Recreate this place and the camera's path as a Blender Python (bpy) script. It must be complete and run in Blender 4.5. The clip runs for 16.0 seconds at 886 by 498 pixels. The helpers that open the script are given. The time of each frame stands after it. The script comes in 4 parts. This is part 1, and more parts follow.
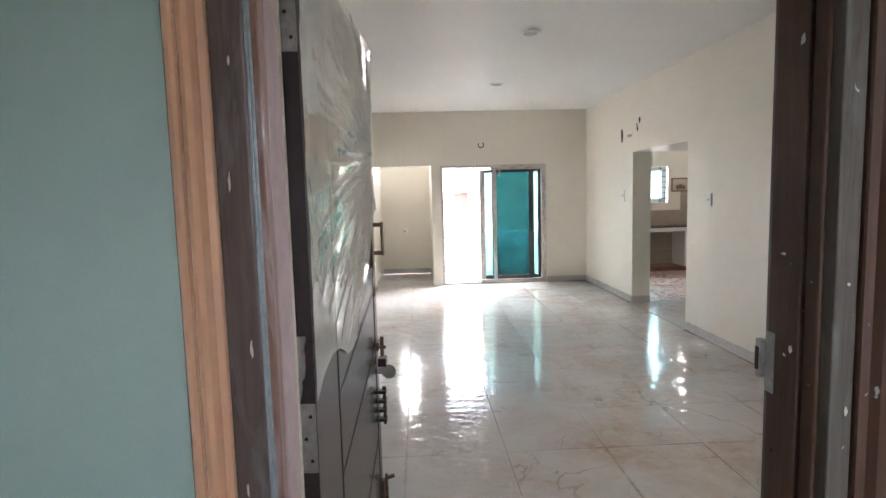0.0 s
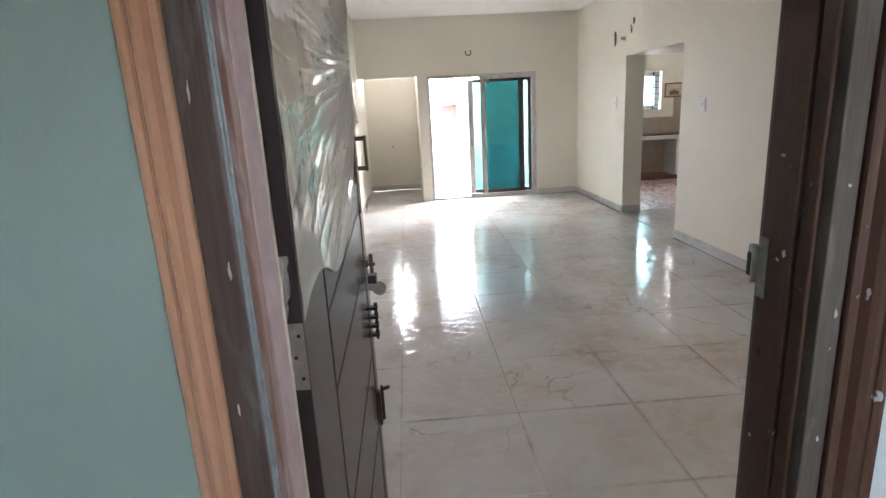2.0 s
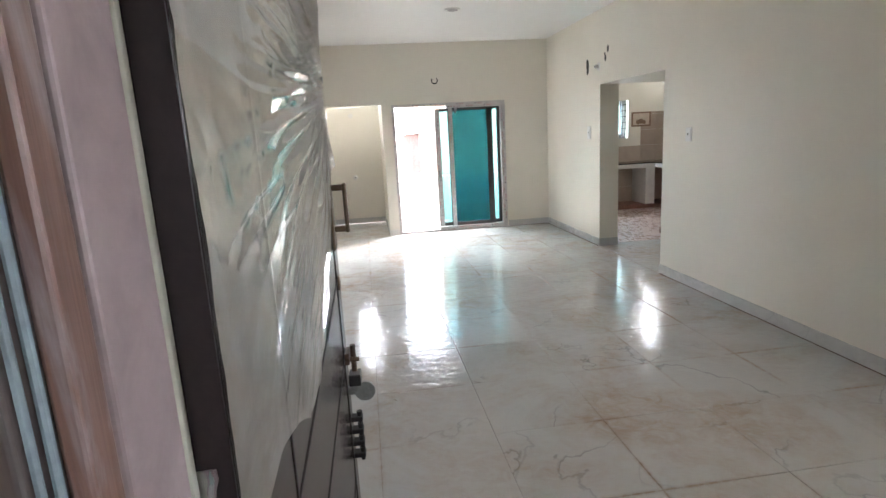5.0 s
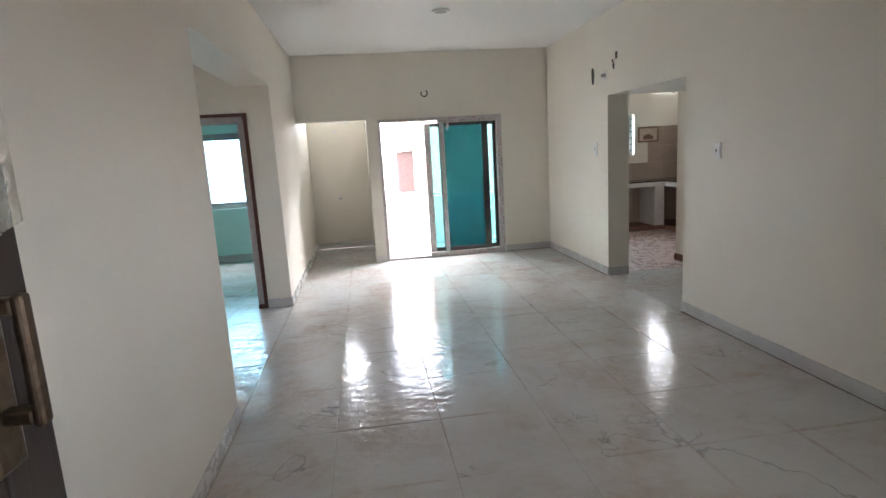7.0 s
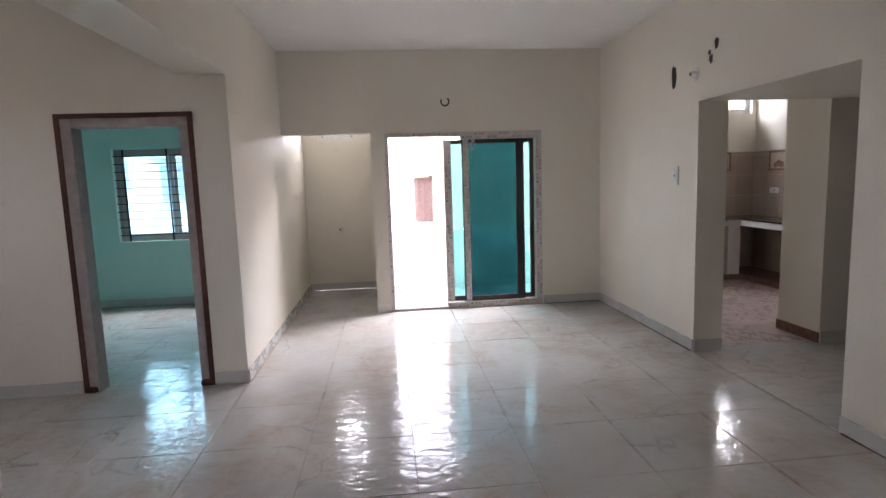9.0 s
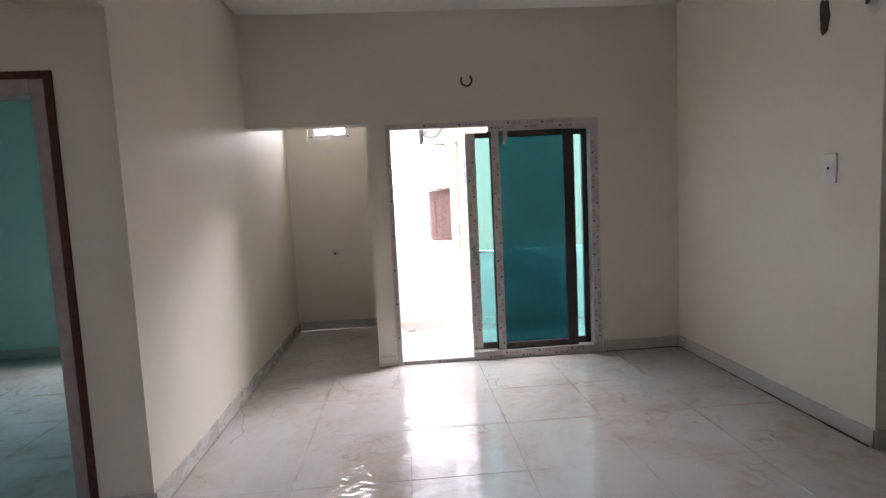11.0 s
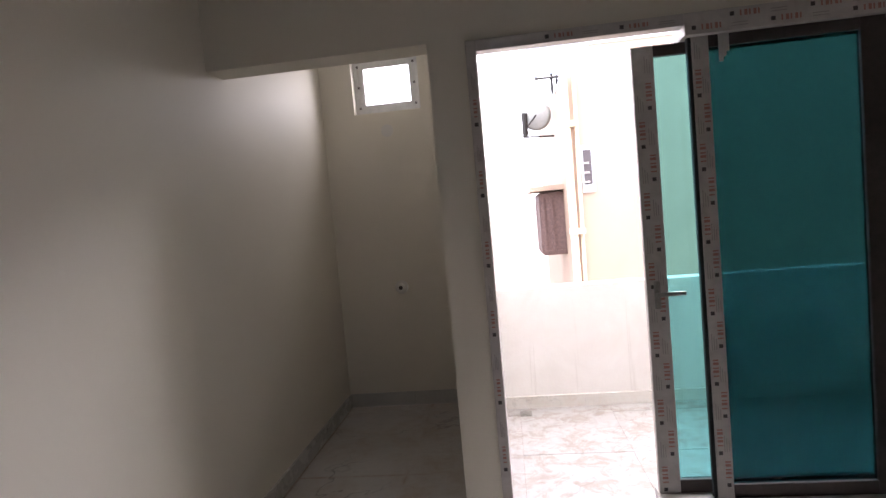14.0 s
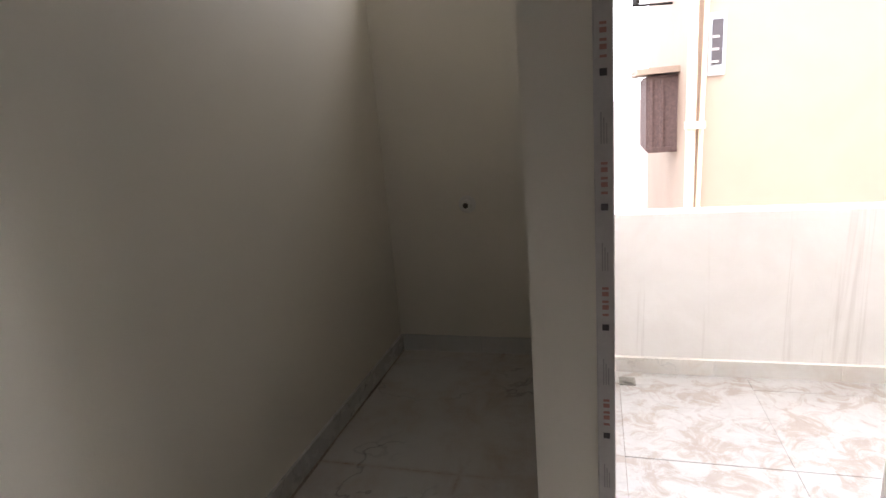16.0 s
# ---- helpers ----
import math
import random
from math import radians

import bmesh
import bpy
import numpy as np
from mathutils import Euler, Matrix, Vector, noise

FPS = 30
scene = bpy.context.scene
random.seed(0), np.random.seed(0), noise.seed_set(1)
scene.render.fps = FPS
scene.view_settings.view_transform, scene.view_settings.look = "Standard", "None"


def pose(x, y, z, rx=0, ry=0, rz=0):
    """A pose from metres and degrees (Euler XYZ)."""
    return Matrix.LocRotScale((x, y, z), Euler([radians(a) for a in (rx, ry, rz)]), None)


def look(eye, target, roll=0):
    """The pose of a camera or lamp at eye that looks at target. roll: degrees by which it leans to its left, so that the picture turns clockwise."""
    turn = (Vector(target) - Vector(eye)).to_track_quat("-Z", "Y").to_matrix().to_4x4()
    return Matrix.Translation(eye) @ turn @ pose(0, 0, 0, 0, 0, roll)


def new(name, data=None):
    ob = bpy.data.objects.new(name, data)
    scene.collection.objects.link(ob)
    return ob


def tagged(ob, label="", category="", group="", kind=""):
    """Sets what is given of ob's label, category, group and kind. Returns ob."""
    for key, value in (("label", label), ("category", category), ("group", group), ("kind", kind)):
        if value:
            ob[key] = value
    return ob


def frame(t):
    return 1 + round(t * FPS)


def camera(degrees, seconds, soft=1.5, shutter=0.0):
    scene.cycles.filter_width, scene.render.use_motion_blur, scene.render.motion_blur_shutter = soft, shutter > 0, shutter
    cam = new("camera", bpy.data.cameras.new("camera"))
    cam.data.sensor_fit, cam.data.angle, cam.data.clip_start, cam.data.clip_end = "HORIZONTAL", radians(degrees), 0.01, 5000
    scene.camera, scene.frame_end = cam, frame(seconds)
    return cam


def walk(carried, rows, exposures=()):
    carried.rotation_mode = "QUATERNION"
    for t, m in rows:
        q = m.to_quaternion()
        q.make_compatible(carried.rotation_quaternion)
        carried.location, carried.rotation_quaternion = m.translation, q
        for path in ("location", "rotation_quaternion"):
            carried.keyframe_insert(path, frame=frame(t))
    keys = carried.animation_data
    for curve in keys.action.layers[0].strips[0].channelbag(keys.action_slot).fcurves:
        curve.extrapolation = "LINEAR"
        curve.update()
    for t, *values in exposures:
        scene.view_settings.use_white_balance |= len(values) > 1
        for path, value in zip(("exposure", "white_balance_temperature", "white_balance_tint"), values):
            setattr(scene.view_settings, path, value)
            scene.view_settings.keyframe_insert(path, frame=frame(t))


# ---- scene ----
cam = camera(77.8, 16.0)

PATH = [
    (0, (-0.1, -0.363, 1.592), (-0.012, 1.626, 1.397), -1.5),
    (0.5, (-0.099, -0.353, 1.585), (-0.007, 1.632, 1.356), -1.5),
    (1, (-0.096, -0.346, 1.587), (0.012, 1.573, 1.035), -1.7),
    (1.5, (-0.091, -0.329, 1.587), (0.019, 1.582, 1.011), -2.0),
    (2, (-0.088, -0.321, 1.581), (0.018, 1.613, 1.083), -3.1),
    (2.5, (-0.087, -0.317, 1.581), (0.036, 1.603, 1.033), -4.5),
    (3, (-0.087, -0.329, 1.581), (0.028, 1.567, 0.954), -4.5),
    (3.5, (-0.089, -0.3, 1.58), (-0.031, 1.625, 1.038), -5.0),
    (4, (-0.091, -0.172, 1.564), (-0.019, 1.77, 1.091), -5.0),
    (4.5, (-0.151, 0.036, 1.592), (0.016, 1.982, 1.162), -3.4),
    (4.7, (-0.174, 0.11, 1.598), (0.057, 2.052, 1.18), -2.8),
    (6.8, (0.022, 0.952, 1.649), (0.319, 2.891, 1.259), -3.9),
    (7, (0.065, 1.042, 1.602), (0.328, 2.993, 1.251), -3.4),
    (7.5, (0.107, 1.432, 1.563), (0.308, 3.413, 1.373), -1.9),
    (8, (0.231, 1.889, 1.518), (0.439, 3.864, 1.286), -3.9),
    (8.5, (0.304, 2.376, 1.499), (0.505, 4.35, 1.246), -2.8),
    (9, (0.311, 2.819, 1.541), (0.508, 4.794, 1.294), -1.9),
    (9.5, (0.433, 3.254, 1.492), (0.651, 5.231, 1.286), -3.8),
    (10, (0.481, 3.659, 1.499), (0.633, 5.644, 1.31), -3.2),
    (10.2, (0.439, 3.835, 1.487), (0.582, 5.822, 1.312), -2.4),
    (12.3, (0.491, 5.687, 1.405), (0.65, 7.652, 1.068), -5.0),
    (12.5, (0.517, 5.883, 1.389), (0.712, 7.794, 0.832), -5.3),
    (13, (0.563, 6.3, 1.431), (0.8, 8.223, 0.935), -5.5),
    (13.5, (0.477, 6.655, 1.385), (0.564, 8.644, 1.191), -5.0),
    (14, (0.429, 6.939, 1.38), (0.194, 8.921, 1.26), -5.1),
    (14.5, (0.513, 7.191, 1.4), (-0.06, 9.105, 1.31), -4.4),
    (15, (0.469, 7.396, 1.406), (-0.134, 9.293, 1.203), -4.6),
    (15.5, (0.319, 7.709, 1.427), (-0.277, 9.569, 0.997), -1.9),
    (16, (0.326, 7.98, 1.397), (-0.22, 9.841, 0.909), -4.8),
]
SKY_STRENGTH = 0.05
EXPOSURES = [(0, 6.2, 6100, 17), (1, 6.15, 6100, 17), (4.5, 6.2, 5950, 14), (7, 5.65, 5950, 15), (9, 5.2, 6100, 23), (10, 4.95, 6150, 23), (12.5, 4.1, 6300, 21), (14, 3.8, 6300, 23), (16, 3.7, 6350, 18)]
walk(cam, [(t, look(eye, target, roll)) for t, eye, target, roll in PATH], EXPOSURES)

# ---- world, sun, large lights ----
world = bpy.data.worlds.new("sky")
scene.world = world
world.use_nodes = True
wn, wl = world.node_tree.nodes, world.node_tree.links
sky = wn.new("ShaderNodeTexSky")
sky.sky_type, sky.sun_disc = "NISHITA", False
sky.sun_elevation, sky.sun_rotation = radians(68), radians(146)
sky.air_density, sky.dust_density = 1.0, 4.0
haze = wn.new("ShaderNodeMix")
haze.data_type = "RGBA"
haze.inputs[0].default_value = 0.72
wl.new(sky.outputs[0], haze.inputs[6])
haze.inputs[7].default_value = (11.0, 11.0, 11.2, 1)
wl.new(haze.outputs[2], wn["Background"].inputs[0])
wn["Background"].inputs[1].default_value = SKY_STRENGTH
sun = new("sun", bpy.data.lights.new("sun", "SUN"))
sun.data.energy, sun.data.angle, sun.data.color = 0.3, radians(12), (1, 0.95, 0.88)
sun.matrix_world = look((4, -6, 18), (0, 0, 0))


def daylight(name, at, to, w, h, watts):
    """An area lamp in or over an opening, standing in for the sky that it looks at."""
    lamp = new(name, bpy.data.lights.new(name, "AREA"))
    lamp.data.shape, lamp.data.size, lamp.data.size_y, lamp.data.energy = "RECTANGLE", w, h, watts
    lamp.data.color = (1.0, 0.985, 0.96)
    lamp.matrix_world = look(at, to)


daylight("balcony_daylight", (2.25, 10.45, 3.05), (0.6, 5.6, 1.9), 1.75, 0.8, 19)
daylight("niche_daylight", (-0.355, 11.12, 2.375), (-0.5, 9.0, 1.5), 0.47, 0.40, 0.8)
daylight("bedroom_daylight", (-2.5, 11.2, 2.9), (-2.4, 8.5, 0.2), 1.6, 0.9, 6)
daylight("kitchen_daylight", (4.57, 10.93, 1.7), (4.4, 8.5, 1.0), 0.84, 0.7, 1.3)
daylight("ventilator_daylight", (5.54, 10.93, 2.55), (5.0, 8.5, 0.8), 0.46, 0.33, 0.9)

# ---- materials ----
def material(name, rough=0.6, metal=0.0, base=(0.8, 0.8, 0.8)):
    m = bpy.data.materials.new(name)
    m.use_nodes = True
    b = m.node_tree.nodes["Principled BSDF"]
    b.inputs["Roughness"].default_value = rough
    b.inputs["Metallic"].default_value = metal
    b.inputs["Base Color"].default_value = (*base, 1)
    return m, m.node_tree.nodes, m.node_tree.links, b


def place_co(n, l, scale=(1, 1, 1), kind="Object"):
    tc, mp = n.new("ShaderNodeTexCoord"), n.new("ShaderNodeMapping")
    mp.inputs["Scale"].default_value = scale
    if kind == "World":
        l.new(n.new("ShaderNodeNewGeometry").outputs["Position"], mp.inputs[0])
    else:
        l.new(tc.outputs[kind], mp.inputs[0])
    return mp.outputs[0]


def noise_tex(n, l, co, scale, detail=4.0, rough=0.55, distort=0.0):
    t = n.new("ShaderNodeTexNoise")
    t.inputs["Scale"].default_value = scale
    t.inputs["Detail"].default_value = detail
    t.inputs["Roughness"].default_value = rough
    t.inputs["Distortion"].default_value = distort
    l.new(co, t.inputs["Vector"])
    return t.outputs["Fac"]


def ramp(n, l, fac, stops):
    r = n.new("ShaderNodeValToRGB")
    while len(r.color_ramp.elements) < len(stops):
        r.color_ramp.elements.new(0.5)
    for e, (p, c) in zip(r.color_ramp.elements, stops):
        e.position = p
        e.color = (*c, 1) if len(c) == 3 else c
    l.new(fac, r.inputs[0])
    return r.outputs[0]


def mix(n, l, fac, a, b, blend="MIX"):
    m = n.new("ShaderNodeMix")
    m.data_type, m.blend_type = "RGBA", blend
    for sock, v in ((m.inputs[0], fac), (m.inputs[6], a), (m.inputs[7], b)):
        if isinstance(v, (int, float)):
            sock.default_value = v
        elif isinstance(v, tuple):
            sock.default_value = (*v, 1)
        else:
            l.new(v, sock)
    return m.outputs[2]


def bump(n, l, b, h, strength=0.2, dist=0.01):
    k = n.new("ShaderNodeBump")
    k.inputs["Strength"].default_value, k.inputs["Distance"].default_value = strength, dist
    l.new(h, k.inputs["Height"])
    l.new(k.outputs[0], b.inputs["Normal"])


def paint(name, base, stain=0.9, rough=0.55, scale=1.0):
    """Roller-painted plaster: two scales of unevenness, a few scuffs, fine orange-peel relief."""
    m, n, l, b = material(name, rough)
    co = place_co(n, l, kind="World")
    big = noise_tex(n, l, co, 0.7 * scale, 3, 0.6, 0.4)
    dark = tuple(c * stain for c in base)
    c1 = ramp(n, l, big, [(0.3, dark), (0.7, base)])
    scuff = ramp(n, l, noise_tex(n, l, co, 9, 6, 0.7, 1.5), [(0.70, (0, 0, 0)), (0.80, (1, 1, 1))])
    c2 = mix(n, l, scuff, c1, tuple(c * 0.93 for c in base))
    l.new(c2, b.inputs["Base Color"])
    bump(n, l, b, noise_tex(n, l, co, 160, 3), 0.12, 0.004)
    return m


def marble(name, base, vein, dust, dust_amount=0.5, gloss=(0.05, 0.35), scale=1.0, joints=None, cover=(0.44, 0.74), flakes=(0.36, 0.66)):
    """Polished vitrified marble-look tile: grey veins, cement dust, trodden and wiped patches."""
    m, n, l, b = material(name, 0.1)
    co = place_co(n, l, kind="World")
    info = n.new("ShaderNodeObjectInfo")
    off = n.new("ShaderNodeVectorMath")
    off.operation = "SCALE"
    com = n.new("ShaderNodeCombineXYZ")
    for i in range(3):
        l.new(info.outputs["Random"], com.inputs[i])
    l.new(com.outputs[0], off.inputs[0])
    off.inputs["Scale"].default_value = 37.0
    add = n.new("ShaderNodeVectorMath")
    l.new(co, add.inputs[0])
    l.new(off.outputs[0], add.inputs[1])
    warp = add.outputs[0]
    v1 = noise_tex(n, l, warp, 0.95 * scale, 6, 0.5, 0.3)
    band = ramp(n, l, v1, [(0.0, (0, 0, 0)), (0.493, (0, 0, 0)), (0.5, (0.75, 0.75, 0.75)), (0.503, (0, 0, 0)), (1, (0, 0, 0))])
    v2 = noise_tex(n, l, warp, 1.7 * scale, 5, 0.45, 0.3)
    fine = ramp(n, l, v2, [(0.0, (0, 0, 0)), (0.60, (0, 0, 0)), (0.612, (0.4, 0.4, 0.4)), (0.622, (0, 0, 0)), (1, (0, 0, 0))])
    gate = ramp(n, l, noise_tex(n, l, warp, 1.1, 2), [(0.49, (0, 0, 0)), (0.60, (0.8, 0.8, 0.8))])
    veins = mix(n, l, 1.0, mix(n, l, 1.0, band, fine, "ADD"), gate, "MULTIPLY")
    cloud = ramp(n, l, noise_tex(n, l, warp, 1.8, 4, 0.6, 0.8), [(0.3, tuple(c * 0.93 for c in base)), (0.7, base)])
    col = mix(n, l, veins, cloud, vein)
    d1 = ramp(n, l, noise_tex(n, l, co, 1.1, 5, 0.65, 0.8), [(cover[0], (0, 0, 0)), (cover[1], (1, 1, 1))])
    d2 = ramp(n, l, noise_tex(n, l, co, 8, 6, 0.7, 0.9), [(flakes[0], (0.25, 0.25, 0.25)), (flakes[1], (1, 1, 1))])
    dm = mix(n, l, 1.0, d1, d2, "MULTIPLY")
    dmix = mix(n, l, 1.0, dm, (dust_amount,) * 3, "MULTIPLY")
    col = mix(n, l, dmix, col, dust)
    spots = ramp(n, l, noise_tex(n, l, co, 23, 3, 0.7, 0.6), [(0.73, (0, 0, 0)), (0.78, (1, 1, 1))])
    col = mix(n, l, spots, col, tuple(c * 0.45 for c in dust))
    if joints:
        # brown mud trodden into the joints, in uneven lengths
        sep = n.new("ShaderNodeSeparateXYZ")
        l.new(co, sep.inputs[0])
        near = []
        for axis, (o, p) in zip("XY", joints):
            m1 = n.new("ShaderNodeMath")
            m1.operation = "PINGPONG"
            m0 = n.new("ShaderNodeMath")
            m0.operation = "SUBTRACT"
            l.new(sep.outputs[axis], m0.inputs[0])
            m0.inputs[1].default_value = o
            l.new(m0.outputs[0], m1.inputs[0])
            m1.inputs[1].default_value = p / 2
            near.append(m1.outputs[0])
        mn = n.new("ShaderNodeMath")
        mn.operation = "MINIMUM"
        l.new(near[0], mn.inputs[0])
        l.new(near[1], mn.inputs[1])
        edge = ramp(n, l, mn.outputs[0], [(0.002, (0.9, 0.9, 0.9)), (0.006, (0.4, 0.4, 0.4)), (0.022, (0, 0, 0))])
        where = ramp(n, l, noise_tex(n, l, co, 1.4, 5, 0.6, 0.5), [(0.48, (0.0, 0.0, 0.0)), (0.62, (1, 1, 1))])
        grain = ramp(n, l, noise_tex(n, l, co, 30, 4, 0.7), [(0.3, (0.2, 0.2, 0.2)), (0.6, (1, 1, 1))])
        mud = mix(n, l, 1.0, mix(n, l, 1.0, edge, where, "MULTIPLY"), grain, "MULTIPLY")
        col = mix(n, l, mud, col, (0.34, 0.21, 0.13))
    # dried wipe marks: matt cement haze over polished glaze
    broad = noise_tex(n, l, co, 1.6, 3, 0.6, 0.3)
    stroke = noise_tex(n, l, place_co(n, l, (1, 0.5, 1), "World"), 17, 5, 0.62, 0.5)
    both = n.new("ShaderNodeMath")
    both.operation = "MULTIPLY_ADD"
    l.new(broad, both.inputs[0])
    both.inputs[1].default_value = 0.55
    l.new(stroke, both.inputs[2])
    wipe = both.outputs[0]
    film = ramp(n, l, wipe, [(0.74, (0, 0, 0)), (0.86, (0.05, 0.05, 0.05))])
    l.new(mix(n, l, film, col, dust), b.inputs["Base Color"])
    l.new(ramp(n, l, wipe, [(0.74, (gloss[0],) * 3), (0.84, (gloss[1],) * 3)]), b.inputs["Roughness"])
    l.new(ramp(n, l, wipe, [(0.75, (0.25,) * 3), (0.84, (0.14,) * 3)]), b.inputs["Specular IOR Level"])
    bump(n, l, b, noise_tex(n, l, place_co(n, l, (1, 1.6, 1), "World"), 10, 2.5, 0.5, 0.4), 0.45, 0.009)
    return m


def wood(name, a, b_, rough=0.4, axis=(14, 14, 0.9), smear=None, coat=0.0, grain=0.5):
    m, n, l, b = material(name, rough)
    co = place_co(n, l, axis)
    g = noise_tex(n, l, co, 3.0, 6, 0.65, 1.4)
    col = ramp(n, l, g, [(0.25, a), (0.75, b_)])
    fine = noise_tex(n, l, place_co(n, l, (90, 90, 3)), 2.0, 3)
    col = mix(n, l, ramp(n, l, fine, [(0.3, (0, 0, 0)), (0.9, (grain,) * 3)]), col, tuple(c * 0.55 for c in a))
    if smear:
        sm = ramp(n, l, noise_tex(n, l, place_co(n, l, (9, 9, 1.6), "World"), 2.6, 5, 0.6, 0.9), [(0.50, (0, 0, 0)), (0.72, (0.8, 0.8, 0.8))])
        col = mix(n, l, sm, col, smear)
        sp = ramp(n, l, noise_tex(n, l, place_co(n, l, (1, 1, 0.6), "World"), 24, 3, 0.6, 0.4), [(0.70, (0, 0, 0)), (0.73, (1, 1, 1))])
        col = mix(n, l, sp, col, (0.55, 0.56, 0.55))
    l.new(col, b.inputs["Base Color"])
    bump(n, l, b, fine, 0.15, 0.003)
    b.inputs["Coat Weight"].default_value = coat
    return m


def simple(name, base, rough=0.5, metal=0.0, var=0.85, scale=30.0, bump_s=0.08):
    m, n, l, b = material(name, rough, metal)
    co = place_co(n, l, kind="World")
    f = noise_tex(n, l, co, scale, 5, 0.6, 0.5)
    l.new(ramp(n, l, f, [(0.3, tuple(c * var for c in base)), (0.7, base)]), b.inputs["Base Color"])
    bump(n, l, b, f, bump_s, 0.003)
    return m


def tinted(name, tint, gloss=0.05):
    """Thin window glass: lets light through with its tint, and reflects more at a slant."""
    m, n, l, b = material(name)
    n.remove(b)
    tr, gl, mx, fr = (n.new("ShaderNodeBsdfTransparent"), n.new("ShaderNodeBsdfGlossy"), n.new("ShaderNodeMixShader"), n.new("ShaderNodeFresnel"))
    tr.inputs[0].default_value = (*tint, 1)
    gl.inputs["Roughness"].default_value = gloss
    fr.inputs["IOR"].default_value = 1.22
    l.new(fr.outputs[0], mx.inputs[0])
    l.new(tr.outputs[0], mx.inputs[1])
    l.new(gl.outputs[0], mx.inputs[2])
    l.new(mx.outputs[0], n["Material Output"].inputs[0])
    return m


CREAM = paint("cream_wall_paint", (0.80, 0.757, 0.66), 0.95)
WHITE = paint("white_ceiling_paint", (0.82, 0.81, 0.78), 0.96)
MINT = paint("mint_wall_paint", (0.54, 0.77, 0.70), 0.94)
GREEN = paint("grey_green_wall_paint", (0.40, 0.53, 0.47), 0.93)
PALEBLUE = paint("pale_blue_paint", (0.62, 0.70, 0.72), 0.93)
NEAR_WHITE = paint("outer_plaster", (0.78, 0.76, 0.72), 0.9)
FACADE = paint("peach_facade_paint", (0.38, 0.285, 0.215), 0.9, 0.7)
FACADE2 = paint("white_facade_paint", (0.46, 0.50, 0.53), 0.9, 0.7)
FLOOR = marble("hall_tile", (0.585, 0.58, 0.555), (0.19, 0.19, 0.195), (0.42, 0.30, 0.20), 0.85, (0.03, 0.22), joints=((0.405, 0.62), (2.25, 0.628)), cover=(0.42, 0.68))
SKIRT = marble("skirting_marble", (0.58, 0.58, 0.555), (0.17, 0.175, 0.18), (0.45, 0.38, 0.30), 0.3, (0.15, 0.35), 2.0)
BALCONY = marble("balcony_tile", (0.52, 0.525, 0.52), (0.28, 0.28, 0.28), (0.31, 0.23, 0.175), 0.6, (0.3, 0.6), cover=(0.30, 0.48), flakes=(0.47, 0.58))
BALC_SK = marble("balcony_skirting", (0.78, 0.76, 0.73), (0.4, 0.4, 0.4), (0.55, 0.42, 0.3), 0.5, (0.3, 0.5), 2.0)
KFLOOR = marble("kitchen_tile", (0.52, 0.40, 0.355), (0.4, 0.3, 0.26), (0.38, 0.24, 0.18), 0.55, (0.25, 0.4))
GROUT = simple("grout", (0.46, 0.39, 0.32), 0.9, 0, 0.6, 40)
RED_DUST = simple("red_cement_skirting", (0.26, 0.14, 0.10), 0.85, 0, 0.5, 20, 0.3)
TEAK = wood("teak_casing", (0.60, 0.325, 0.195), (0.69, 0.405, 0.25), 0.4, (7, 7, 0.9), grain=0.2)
PRIME_BLUE = simple("blue_grey_primer", (0.34, 0.41, 0.43), 0.55, 0, 0.6, 25, 0.2)
BEAD = wood("reddish_bead", (0.17, 0.085, 0.06), (0.34, 0.20, 0.155), 0.4, smear=(0.40, 0.34, 0.33))
PINK = simple("pink_primed_wood", (0.44, 0.335, 0.32), 0.5, 0, 0.72, 14, 0.15)
CREAM_STRIP = simple("cream_edge", (0.62, 0.60, 0.47), 0.6, 0, 0.8, 20)
DARKWOOD = wood("dark_stained_frame", (0.080, 0.052, 0.042), (0.14, 0.10, 0.083), 0.5, smear=(0.17, 0.165, 0.16))
MOULD = wood("primed_moulding", (0.17, 0.105, 0.09), (0.36, 0.26, 0.235), 0.5, smear=(0.50, 0.47, 0.46))
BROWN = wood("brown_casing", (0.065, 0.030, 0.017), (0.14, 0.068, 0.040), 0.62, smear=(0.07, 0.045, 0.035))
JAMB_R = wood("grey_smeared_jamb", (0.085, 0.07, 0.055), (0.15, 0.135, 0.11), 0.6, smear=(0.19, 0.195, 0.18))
STEEL = simple("steel", (0.42, 0.41, 0.38), 0.42, 1.0, 0.7, 60)
BRASS = simple("antique_brass", (0.17, 0.125, 0.085), 0.42, 1.0, 0.5, 60)
BLACKM = simple("black_metal", (0.03, 0.028, 0.026), 0.4, 0.6, 0.6, 60)
LEAF = wood("brown_laminate", (0.026, 0.017, 0.016), (0.045, 0.031, 0.029), 0.27, (10, 10, 0.6), coat=0.15)
LEAF_EDGE = simple("dark_leaf_edge", (0.022, 0.013, 0.012), 0.45, 0, 0.5, 40)
# Near-black colour for the shade inside grooves, strike slot and bolt hole.
DARKLINE = simple("dark_recess_shade", (0.018, 0.014, 0.013), 0.7)
WRAP = simple("frame_wrapping_film", (0.62, 0.585, 0.565), 0.38, 0, 0.80, 16, 0.25)
INK_RED = simple("red_print", (0.46, 0.22, 0.19), 0.5)
INK_DARK = simple("dark_print", (0.07, 0.06, 0.065), 0.5)
INK_GREY = simple("grey_print", (0.40, 0.37, 0.36), 0.5)
ALU = simple("dark_aluminium", (0.075, 0.06, 0.058), 0.4, 0.3, 0.7, 30)
GASKET = simple("black_gasket", (0.012, 0.016, 0.018), 0.6)
